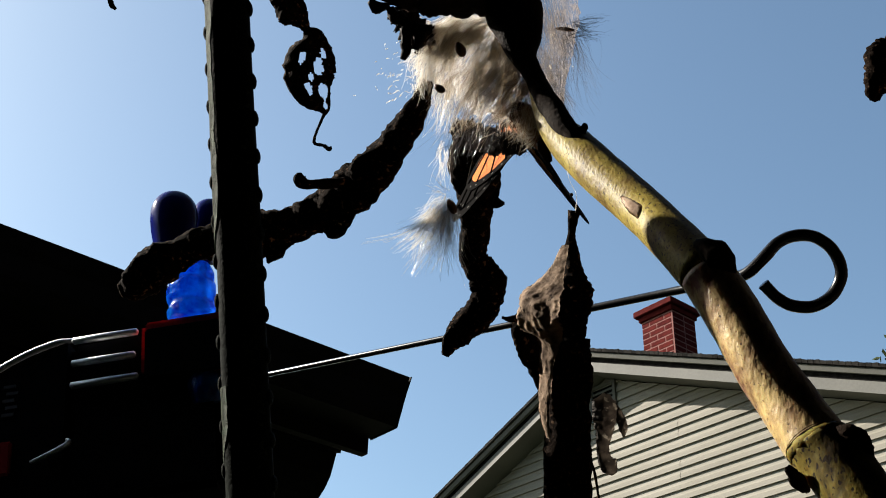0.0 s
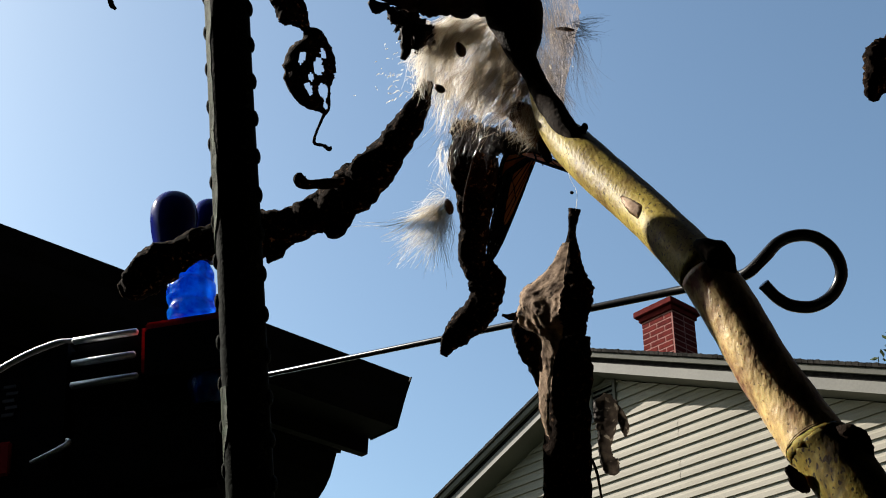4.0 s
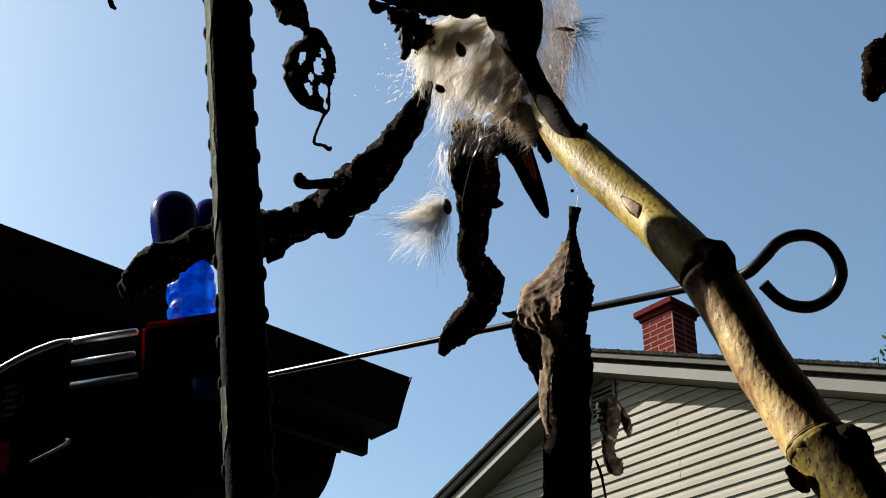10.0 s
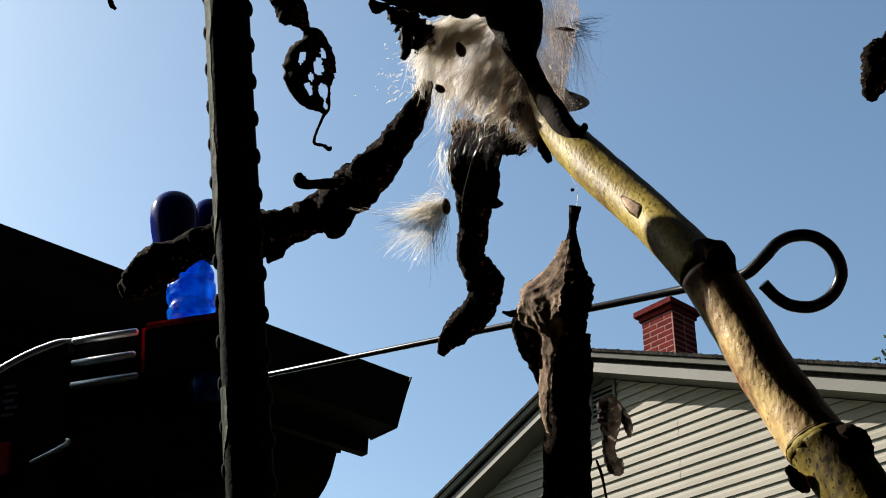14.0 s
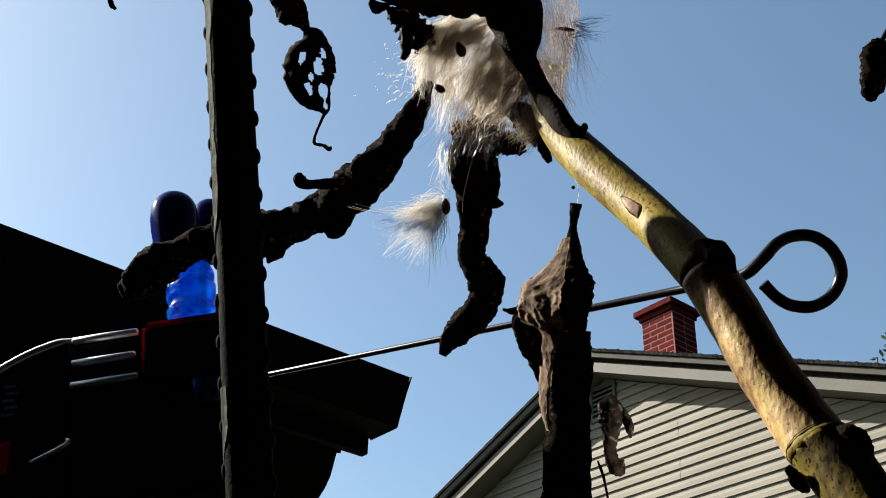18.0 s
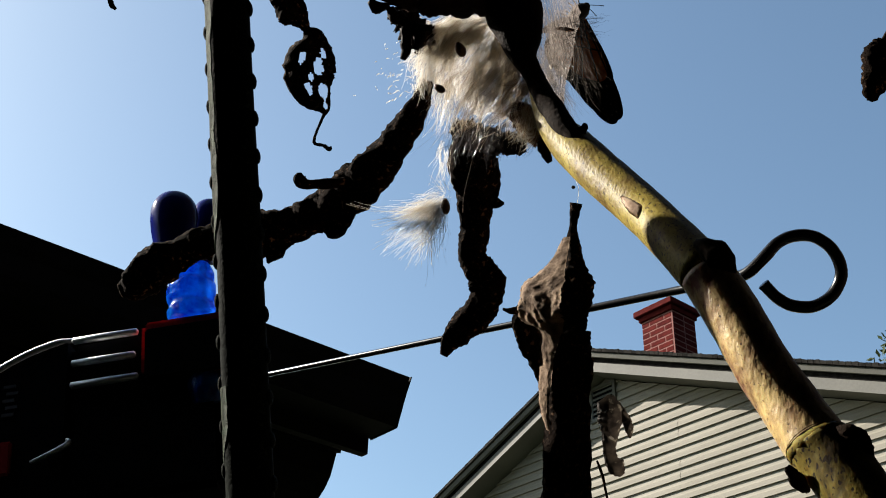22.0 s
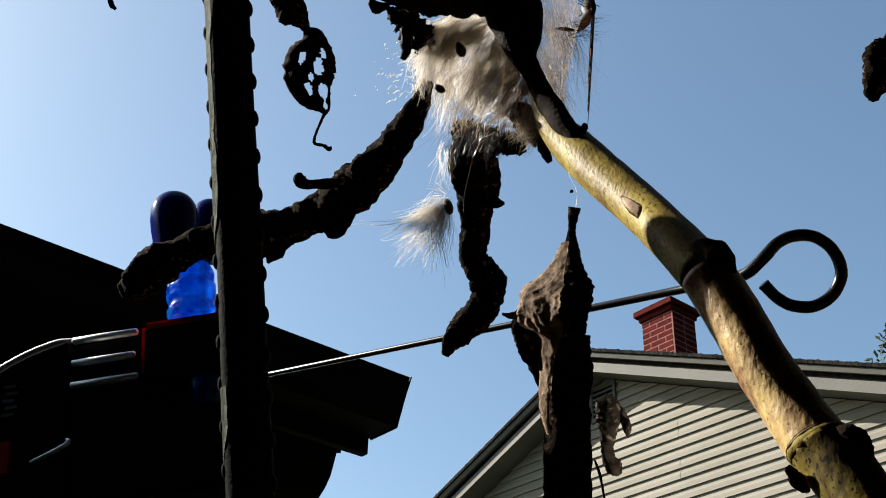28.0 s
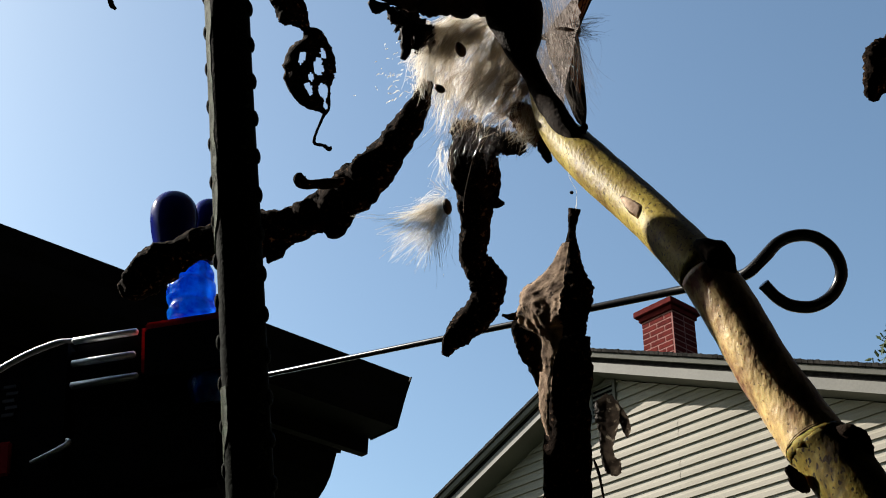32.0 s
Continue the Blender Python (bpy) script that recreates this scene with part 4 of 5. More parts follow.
part("husk", curled_leaf([(0.01959, 0.27162, 1.42202, 0.00278), (0.02328, 0.27243, 1.41884, 0.00434), (0.02641, 0.27327, 1.41372, 0.00414), (0.02821, 0.27331, 1.40800, 0.00137)], curl=1.2, crumple=0.4, seed=23.0, thick=0.0008), HUSK_IN, pod, "torn husk edge")
for pts in (((-0.02425, 0.24773, 1.44138), (-0.02199, 0.24877, 1.43973), (-0.01829, 0.24834, 1.44040)), ((-0.01827, 0.24870, 1.43983), (-0.01646, 0.25055, 1.43687), (-0.01451, 0.24935, 1.43879)), ((-0.01368, 0.25184, 1.43480), (-0.01297, 0.25497, 1.42980), (-0.01370, 0.25686, 1.42677)), ((-0.01171, 0.25091, 1.43629), (-0.00922, 0.25284, 1.43320), (-0.01025, 0.25519, 1.42944)), ((-0.01567, 0.24964, 1.43833), (-0.01166, 0.25163, 1.43514), (-0.00540, 0.25170, 1.43503))):
    part("husk_shred", tube(bmesh.new(), spline([(*q, r) for q, r in zip(pts, (0.0014, 0.0018, 0.0010))], 5), 8, 0.5, 500), HUSK, pod)

part("husk_flap", curled_leaf([(*(-0.01860, 0.25458, 1.44363), 0.0022), (*(-0.01371, 0.25688, 1.44183), 0.0046), (*(-0.00944, 0.25994, 1.43882), 0.0050), (*(-0.00753, 0.26379, 1.43455), 0.0016)], curl=1.4, crumple=0.6, seed=31.0, thick=0.0008, ragged=0.5), HUSK, pod, "dark torn husk flap")

# floss: silk hairs packed in the pod and streaming out of it
RIGHT, ABOVE, DEEP = Vector((0.9994, -0.0176, 0.0281)), Vector((-0.0332, -0.5296, 0.8476)), Vector((0, 0.848, 0.53))
frng = np.random.default_rng(3)


def cone(main, spread):
    v = np.array(main) + frng.normal(size=3) * spread
    return v / np.linalg.norm(v)


def way_of(x, y, z=0.0):
    """A direction by the rows' right, up and depth."""
    return np.array(RIGHT * x + ABOVE * y + DEEP * z)


POD = Vector((0.00968, 0.26686, 1.43341))


def spot(x, y, deep=0.0):
    """A point by the pod: millimetres right, up and away."""
    return POD + (RIGHT * x + ABOVE * y + DEEP * deep) / 1000


def lock(root, way, length, width, count, bend, strands):
    """A lock of silk: hairs that part and meet again along one bent way."""
    root, way = np.array(root), np.array(way) / np.linalg.norm(way)
    side = np.cross(way, np.array(DEEP))
    side /= np.linalg.norm(side)
    deep = np.cross(way, side)
    wave, phase = frng.uniform(1.5, 4.0), frng.uniform(0, 6.28)
    for _ in range(count):
        a, b = frng.normal(size=2) * width
        stray, start, end = frng.normal(size=2) * length * 0.10, frng.uniform(0.0, 0.4), frng.uniform(0.5, 1.25)
        line = []
        for i in range(8):
            t = start + (end - start) * i / 7
            full = 0.35 + 0.65 * math.sin(math.pi * min(1.0, 0.1 + 0.85 * t))
            c = root + way * length * t + side * (bend * length * t * t + 0.035 * length * math.sin(wave * t * 2 + phase))
            c = c + side * (a * full + stray[0] * t * t) + deep * (b * full + stray[1] * t * t)
            line.append(c)
        strands.append(line)


def strand_mesh(strands, thickness, material, spare=0.55):
    """Three-sided hairs along rows of points, as one mesh."""
    verts, faces = [], []
    for line in strands:
        th0 = thickness * frng.uniform(0.6, 1.5)
        way = line[-1] - line[0]
        s = np.cross(way, frng.normal(size=3))
        s /= np.linalg.norm(s)
        q = np.cross(way, s) / np.linalg.norm(way)
        base, n = len(verts), len(line)
        for i, c in enumerate(line):
            th = th0 * (1 - spare * i / (n - 1))
            for k in range(3):
                w = 2.094 * k
                verts.append(tuple(c + th * (s * math.cos(w) + q * math.sin(w))))
        for i in range(n - 1):
            for k in range(3):
                a, b = base + 3 * i + k, base + 3 * i + (k + 1) % 3
                faces.append((a, b, b + 3, a + 3))
    me = bpy.data.meshes.new("silk")
    me.from_pydata(verts, [], faces)
    me.materials.append(material)
    me.shade_smooth()
    return me


def locks(zones):
    """Zones of (x, y, half width, half height, depth, way, spread, locks, hairs a lock, length, lock width), in millimetres."""
    strands = []
    for x, y, hx, hy, d, main, spread, many, count, length, width in zones:
        for _ in range(many):
            root = spot(x + frng.uniform(-hx, hx), y + frng.uniform(-hy, hy), d + frng.normal() * 1.2)
            lock(root, cone(main, spread), length / 1000 * frng.uniform(0.6, 1.15), width / 1000 * frng.uniform(0.5, 2.4), count, frng.normal() * 0.16, strands)
    return strands


white_zones = (
    (-2.5, 13.5, 7.0, 2.8, -3.0, way_of(-0.75, -0.75), 0.16, 40, 34, 12.5, 0.5),
    (6.5, 4.0, 7.0, 7.0, -4.0, way_of(-0.5, -0.9), 0.18, 56, 30, 13.0, 0.5),
    (-9.0, 9.0, 5.0, 4.5, -5.0, way_of(-0.6, -0.85), 0.30, 44, 22, 9.0, 0.5),
    (-12.5, 2.0, 3.6, 8.0, -1.5, way_of(-0.1, -1.0), 0.2, 44, 4, 15.0, 1.1),
    (-9.5, -6.0, 3.0, 6.0, -1.5, way_of(-0.25, -1.0), 0.2, 32, 4, 14.0, 1.1),
    (-17.0, 7.0, 2.5, 5.5, -1.0, way_of(-0.7, -0.7), 0.45, 34, 7, 6.0, 0.5),
    (-17.0, 3.0, 2.2, 7.0, -6.0, way_of(-0.25, -1.0), 0.25, 34, 10, 8.5, 0.5),
    (16.0, -3.0, 2.5, 4.0, -3.0, way_of(-0.2, -1.0), 0.2, 18, 20, 9.0, 0.5),
    (-11.0, -24.0, 1.4, 5.0, 4.0, way_of(-0.1, -1.0), 0.2, 9, 6, 8.0, 0.4),
    (15.5, -18.0, 4.5, 4.0, -8.0, way_of(-0.35, -0.9), 0.35, 24, 10, 7.0, 0.6),
    (8.0, -6.0, 6.0, 5.0, -5.0, way_of(-0.6, -0.8), 0.22, 22, 12, 9.0, 0.5))
brown_zones = (
    (3.0, -10.0, 9.0, 4.0, -3.5, way_of(-0.6, -0.85), 0.2, 44, 6, 9.5, 0.8),
    (13.0, -9.0, 5.0, 5.5, -5.0, way_of(-0.7, -0.7), 0.22, 30, 14, 9.0, 0.5),
    (8.0, -17.0, 7.0, 2.5, -2.0, way_of(-0.35, -0.9), 0.25, 16, 5, 6.0, 0.6),
    (-2.0, 0.0, 8.0, 5.0, -2.0, way_of(-0.5, -0.9), 0.2, 22, 14, 10.0, 0.5),
    (13.0, 2.0, 3.5, 6.0, -3.0, way_of(-0.3, -0.95), 0.15, 26, 26, 13.0, 0.5),
    (15.0, -13.0, 3.5, 3.0, -9.0, way_of(0.1, -1.0), 0.25, 26, 12, 9.5, 0.6),
    (-14.0, 12.0, 4.0, 2.5, -2.0, way_of(-0.5, -0.9), 0.4, 24, 20, 5.5, 0.45))
grey_zones = (
    (24.0, 16.0, 3.0, 4.0, 4.0, way_of(0.2, -1.0), 0.10, 16, 16, 26.0, 1.2),
    (22.5, 3.0, 4.0, 6.0, 4.0, way_of(0.15, -1.0), 0.16, 24, 16, 17.0, 1.1),
    (23.0, -8.0, 3.5, 4.0, 4.0, way_of(0.3, -1.0), 0.3, 16, 12, 9.0, 0.9))
fan_zones = (
    (28.0, 12.0, 1.2, 2.5, 4.0, way_of(1.0, -0.15), 0.30, 9, 7, 11.0, 0.3),
    (30.0, 16.0, 1.0, 2.0, 4.0, way_of(0.9, -0.5), 0.4, 9, 6, 9.0, 0.3),
    (1.0, -17.0, 9.0, 3.5, -2.0, way_of(-0.45, -0.9), 0.22, 34, 12, 10.0, 0.7),
    (10.0, -21.0, 6.0, 2.5, -2.0, way_of(0.05, -1.0), 0.3, 16, 8, 6.0, 0.5))
stray_strands = []
for _ in range(110):
    lock(spot(frng.normal(-22.0, 5.0), frng.normal(-2.0, 6.0), frng.normal(0, 2)), cone(way_of(-0.8, -0.5), 0.6), frng.uniform(0.0004, 0.0018), 0.0001, 2, 0.2, stray_strands)
for _ in range(45):
    lock(spot(frng.normal(3.0, 9.0), frng.normal(-2.0, 8.0), -3.0), cone(way_of(-0.5, -0.8), 0.5), frng.uniform(0.001, 0.003), 0.0002, 3, 0.2, stray_strands)
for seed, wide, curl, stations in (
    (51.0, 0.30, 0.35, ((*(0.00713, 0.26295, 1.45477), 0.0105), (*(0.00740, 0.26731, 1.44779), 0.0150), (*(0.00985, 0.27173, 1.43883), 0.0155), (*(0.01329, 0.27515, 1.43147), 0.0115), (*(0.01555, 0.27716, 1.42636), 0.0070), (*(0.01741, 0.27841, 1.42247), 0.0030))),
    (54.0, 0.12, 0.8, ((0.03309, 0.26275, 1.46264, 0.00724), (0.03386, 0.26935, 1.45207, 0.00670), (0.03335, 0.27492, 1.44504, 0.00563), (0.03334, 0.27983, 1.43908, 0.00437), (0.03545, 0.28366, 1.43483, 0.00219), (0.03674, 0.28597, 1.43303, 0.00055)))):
    part("floss_layer", curled_leaf([(*(Vector(q[:3]) + DEEP * (0.016 if seed == 51 else 0.0)), q[3]) for q in stations], curl, 0.08, seed, 12, 25, 0.0, wide), SILK_VEIL_SHADED if seed == 54 else SILK_VEIL, pod, "thin silk layer in cream and shade-darkened tones")
tagged(part("floss", strand_mesh(locks(white_zones), 0.000055, SILK), SILK, pod, "white silky floss"), kind="stuff")
tagged(part("floss", strand_mesh(stray_strands, 0.00009, SILK, 0.2), SILK, pod, "loose glinting silk scraps"), kind="stuff")
tagged(part("floss", strand_mesh(locks(brown_zones), 0.00006, SILK_BROWN), SILK_BROWN, pod, "brown stained floss"), kind="stuff")
tagged(part("floss", strand_mesh(locks(fan_zones), 0.00004, SILK_DARK), SILK_DARK, pod, "matted silk hairs, shade put into their dark colour"), kind="stuff")
tagged(part("floss", strand_mesh(locks(grey_zones), 0.00004, SILK_GREY), SILK_GREY, pod, "floss with shade put into its grey"), kind="stuff")


def seed_body(c, way, length, width):
    c, way = Vector(c), Vector(way).normalized()
    return tube(bmesh.new(), spline([(*(c - way * length * 0.5), width * 0.25), (*(c - way * length * 0.25), width * 0.8), (*(c + way * length * 0.1), width), (*(c + way * length * 0.4), width * 0.6), (*(c + way * length * 0.5), width * 0.15)], 4), 12, 0.15, 700)


for c, way, L, W in (((0.00318, 0.24892, 1.42438), way_of(0.4, -0.9), 0.0046, 0.0015), ((-0.00260, 0.26124, 1.41976), way_of(0.8, -0.5), 0.0036, 0.0012), ((0.03603, 0.26381, 1.44772), way_of(1, -0.1), 0.0062, 0.0007)):
    part("seed", seed_body(c, way, L, W), SEED, pod, "flat brown seed")

seed_tuft = thing("seed_tuft", (0.00081, 0.27556, 1.39119), "brown seed trailing a fan of white silk", "seed")
part("seed", seed_body((0.00059, 0.27660, 1.38764), way_of(0.1, -1), 0.0048, 0.0014), SEED, seed_tuft)
fan = []
for k in range(100):
    turn = math.radians(frng.uniform(194, 262))
    reach = 0.0195 * (1 - 0.2 * abs(turn - math.radians(228)) / 0.8) * frng.uniform(0.6, 1.1)
    lock(spot(-10.9 + frng.normal() * 0.9, -42.0 + frng.normal() * 1.5, -16.0), way_of(math.cos(turn), math.sin(turn), frng.normal() * 0.1), reach, 0.0006, 6, frng.normal() * 0.16, fan)
for k in range(14):
    lock(spot(-10.8 + frng.normal() * 0.5, -40.0, -16.0), cone(way_of(-0.7, 0.55), 0.5), 0.008 * frng.uniform(0.4, 1.2), 0.00015, 2, 0.1, fan)
tagged(part("floss", strand_mesh(fan, 0.000034, SILK, 0.2), SILK, seed_tuft), kind="stuff")

# ---- butterfly behind the pod ----
butterfly = thing("monarch_butterfly", (0, 0, 0), "orange and black butterfly clinging behind the pod", "butterfly")


def blade(outline, z):
    bm = bmesh.new()
    prism(bm, [(x / 1000, y / 1000, z) for x, y in outline], (0, 0, 0.00015))
    return bm


FORE = [(0, 2), (8, 6), (16, 10), (25, 14), (34, 17.5), (42, 19), (47, 18), (49.5, 14.5), (49, 10.5), (47, 7), (45.5, 3.5), (43, 0.5), (41, -2.5), (38, -5.5), (35, -8), (31, -9), (24, -7.5), (14, -5), (5, -3), (0, -2)]
HIND = [(0, 1), (10, 0), (20, -2), (28, -5), (32.5, -9), (34.5, -14), (34, -18), (32, -22), (30, -25.5), (26.5, -28.5), (23, -31), (19, -32.5), (15, -32), (10, -29), (6, -23), (2, -12), (0, -5)]


def swept(points, degrees):
    """Wing points turned back about the hinge."""
    c, q = math.cos(radians(degrees)), math.sin(radians(degrees))
    return [(x * c + y * q, y * c - x * q) for x, y in points]


def rounded(points, steps=4):
    """Closed outline drawn smoothly through its corners."""
    out, n = [], len(points)
    for i in range(n):
        a, b, c, d = (np.array(points[(i + k) % n], float) for k in (-1, 0, 1, 2))
        for k in range(steps):
            t = k / steps
            out.append(tuple(0.5 * (2 * b + (c - a) * t + (2 * a - 5 * b + 4 * c - d) * t * t + (3 * b - a - 3 * c + d) * t ** 3)))
    return out


FORE, HIND = rounded(swept(FORE, 62)), rounded(swept(HIND, 22))


def shrink(outline, by):
    c = np.mean(outline, axis=0)
    out = []
    for i, p in enumerate(outline):
        a, b = np.array(outline[i - 1], float), np.array(outline[(i + 1) % len(outline)], float)
        t = (b - a) / np.linalg.norm(b - a)
        n = np.array((-t[1], t[0]))
        if n @ (c - p) < 0:
            n = -n
        out.append(tuple(np.array(p) + n * by * (1.0 if p[0] ** 2 + p[1] ** 2 > 30 else 0.2)))
    return out


def wing(name, outline, veins, spots, mirror, lift):
    """One wing in the butterfly's space: hinge at the origin, x outwards, y to the head."""
    s = -1 if mirror else 1
    inner = 0.72 if name == "forewing" else 0.95
    bm = blade([(x * s, y) for x, y in outline], lift)
    ob = part(name, bm, WING_DARK, None, smooth=False)
    ob.parent = butterfly
    for z in (lift - 0.00012, lift + 0.00012):
        p = part("panel", blade([(x * s, y) for x, y in shrink([(q[0] * inner, q[1] * inner) for q in outline], 2.2)], z), WING, None, "orange wing panel", smooth=False)
        p.parent = ob
    for a, b in veins:
        bm = bmesh.new()
        pts = spline([(a[0] * s / 1000, a[1] / 1000, lift, 0.0005), ((a[0] + b[0]) * s / 2000, (a[1] + b[1]) / 2000 + 0.0006, lift, 0.00045), (b[0] * s / 1000, b[1] / 1000, lift, 0.0004)], 4)
        v = part("vein", tube(bm, pts, 6), WING_DARK, None)
        v.parent = ob
    for x, y in spots:
        bm = bmesh.new()
        bmesh.ops.create_uvsphere(bm, u_segments=8, v_segments=5, radius=0.00052)
        for vt in bm.verts:
            vt.co = Vector((vt.co.x + x * s / 1000, vt.co.y + y / 1000, vt.co.z * 0.5 + lift + 0.00007))
        q = part("spot", bm, SPOT, None)
        q.parent = ob
    return ob


FORE_VEINS = [((1, 0), (44, 13)), ((2, 0), (42, 8)), ((4, -1), (39, 3)), ((6, -2), (36, -3)), ((16, 9), (40, 16)), ((10, -2), (30, -6)), ((22, 7), (26, -4))]
HIND_VEINS = [((1, -1), (31, -9)), ((1, -2), (31, -16)), ((2, -3), (28, -23)), ((3, -5), (23, -28)), ((3, -7), (16, -30)), ((17, -4), (13, -17))]
FORE_SPOTS = [(47.5, 14), (46.6, 10), (45, 6.2), (42.8, 2.8), (40.5, -0.4), (37.8, -3.6), (34.5, -6), (44.5, 16), (42, 13.5), (39.5, 15.5)]
HIND_SPOTS = [(32.8, -13), (32.5, -17), (30.8, -21), (28.4, -24.5), (25, -27.5), (21.5, -30), (17.5, -30.8), (13, -29)]
FORE_VEINS = [tuple(swept(v, 62)) for v in FORE_VEINS]
HIND_VEINS = [tuple(swept(v, 22)) for v in HIND_VEINS]
FORE_SPOTS, HIND_SPOTS = swept(FORE_SPOTS, 62), swept(HIND_SPOTS, 22)
wings = []
for mirror in (False, True):
    wings.append((wing("forewing", FORE, FORE_VEINS, FORE_SPOTS, mirror, 0.0), wing("hindwing", HIND, HIND_VEINS, HIND_SPOTS, mirror, -0.0005)))


def own(name, rows, material, label="", sides=12):
    ob = part(name, tube(bmesh.new(), spline(rows, 4), sides, 0.1, 900), material, None, label)
    ob.parent = butterfly
    return ob


own("thorax", [(0, -0.006, -0.002, 0.0016), (0, -0.002, -0.0022, 0.0030), (0, 0.004, -0.0022, 0.0031), (0, 0.0075, -0.002, 0.0018)], BODY)
own("abdomen", [(0, -0.005, -0.002, 0.0017), (0, -0.012, -0.003, 0.0022), (0, -0.019, -0.0045, 0.0020), (0, -0.0255, -0.006, 0.0008)], BODY)
own("head", [(0, 0.0068, -0.0022, 0.001), (0, 0.0085, -0.0024, 0.0017), (0, 0.0105, -0.0026, 0.0008)], BODY)
for s in (-1, 1):
    own("antenna", [(0.0005 * s, 0.010, -0.002, 0.00016), (0.002 * s, 0.012, 0.001, 0.00014), (0.0026 * s, 0.0126, 0.0022, 0.00018), (0.0028 * s, 0.0127, 0.0026, 0.0003)], BODY, sides=6)
    for k in range(3):
        own("leg", [(0.001 * s, 0.004 - 0.003 * k, -0.004, 0.0003), (0.0025 * s, 0.004 - 0.003 * k, -0.0055, 0.00025), (0.003 * s, 0.005 - 0.004 * k, -0.0075, 0.0002)], BODY, sides=6)


def sway(ob, pivot, rows):
    """Rows of (seconds, degrees about the depth axis, shift right and up in millimetres)."""
    base, pv = ob.matrix_basis.copy(), Vector(pivot)
    walk(ob, [(t, Matrix.Translation(pv + (RIGHT * dx + ABOVE * dy) / 1000) @ Matrix.Rotation(radians(a), 4, DEEP) @ Matrix.Translation(-pv) @ base) for t, a, dx, dy in rows])


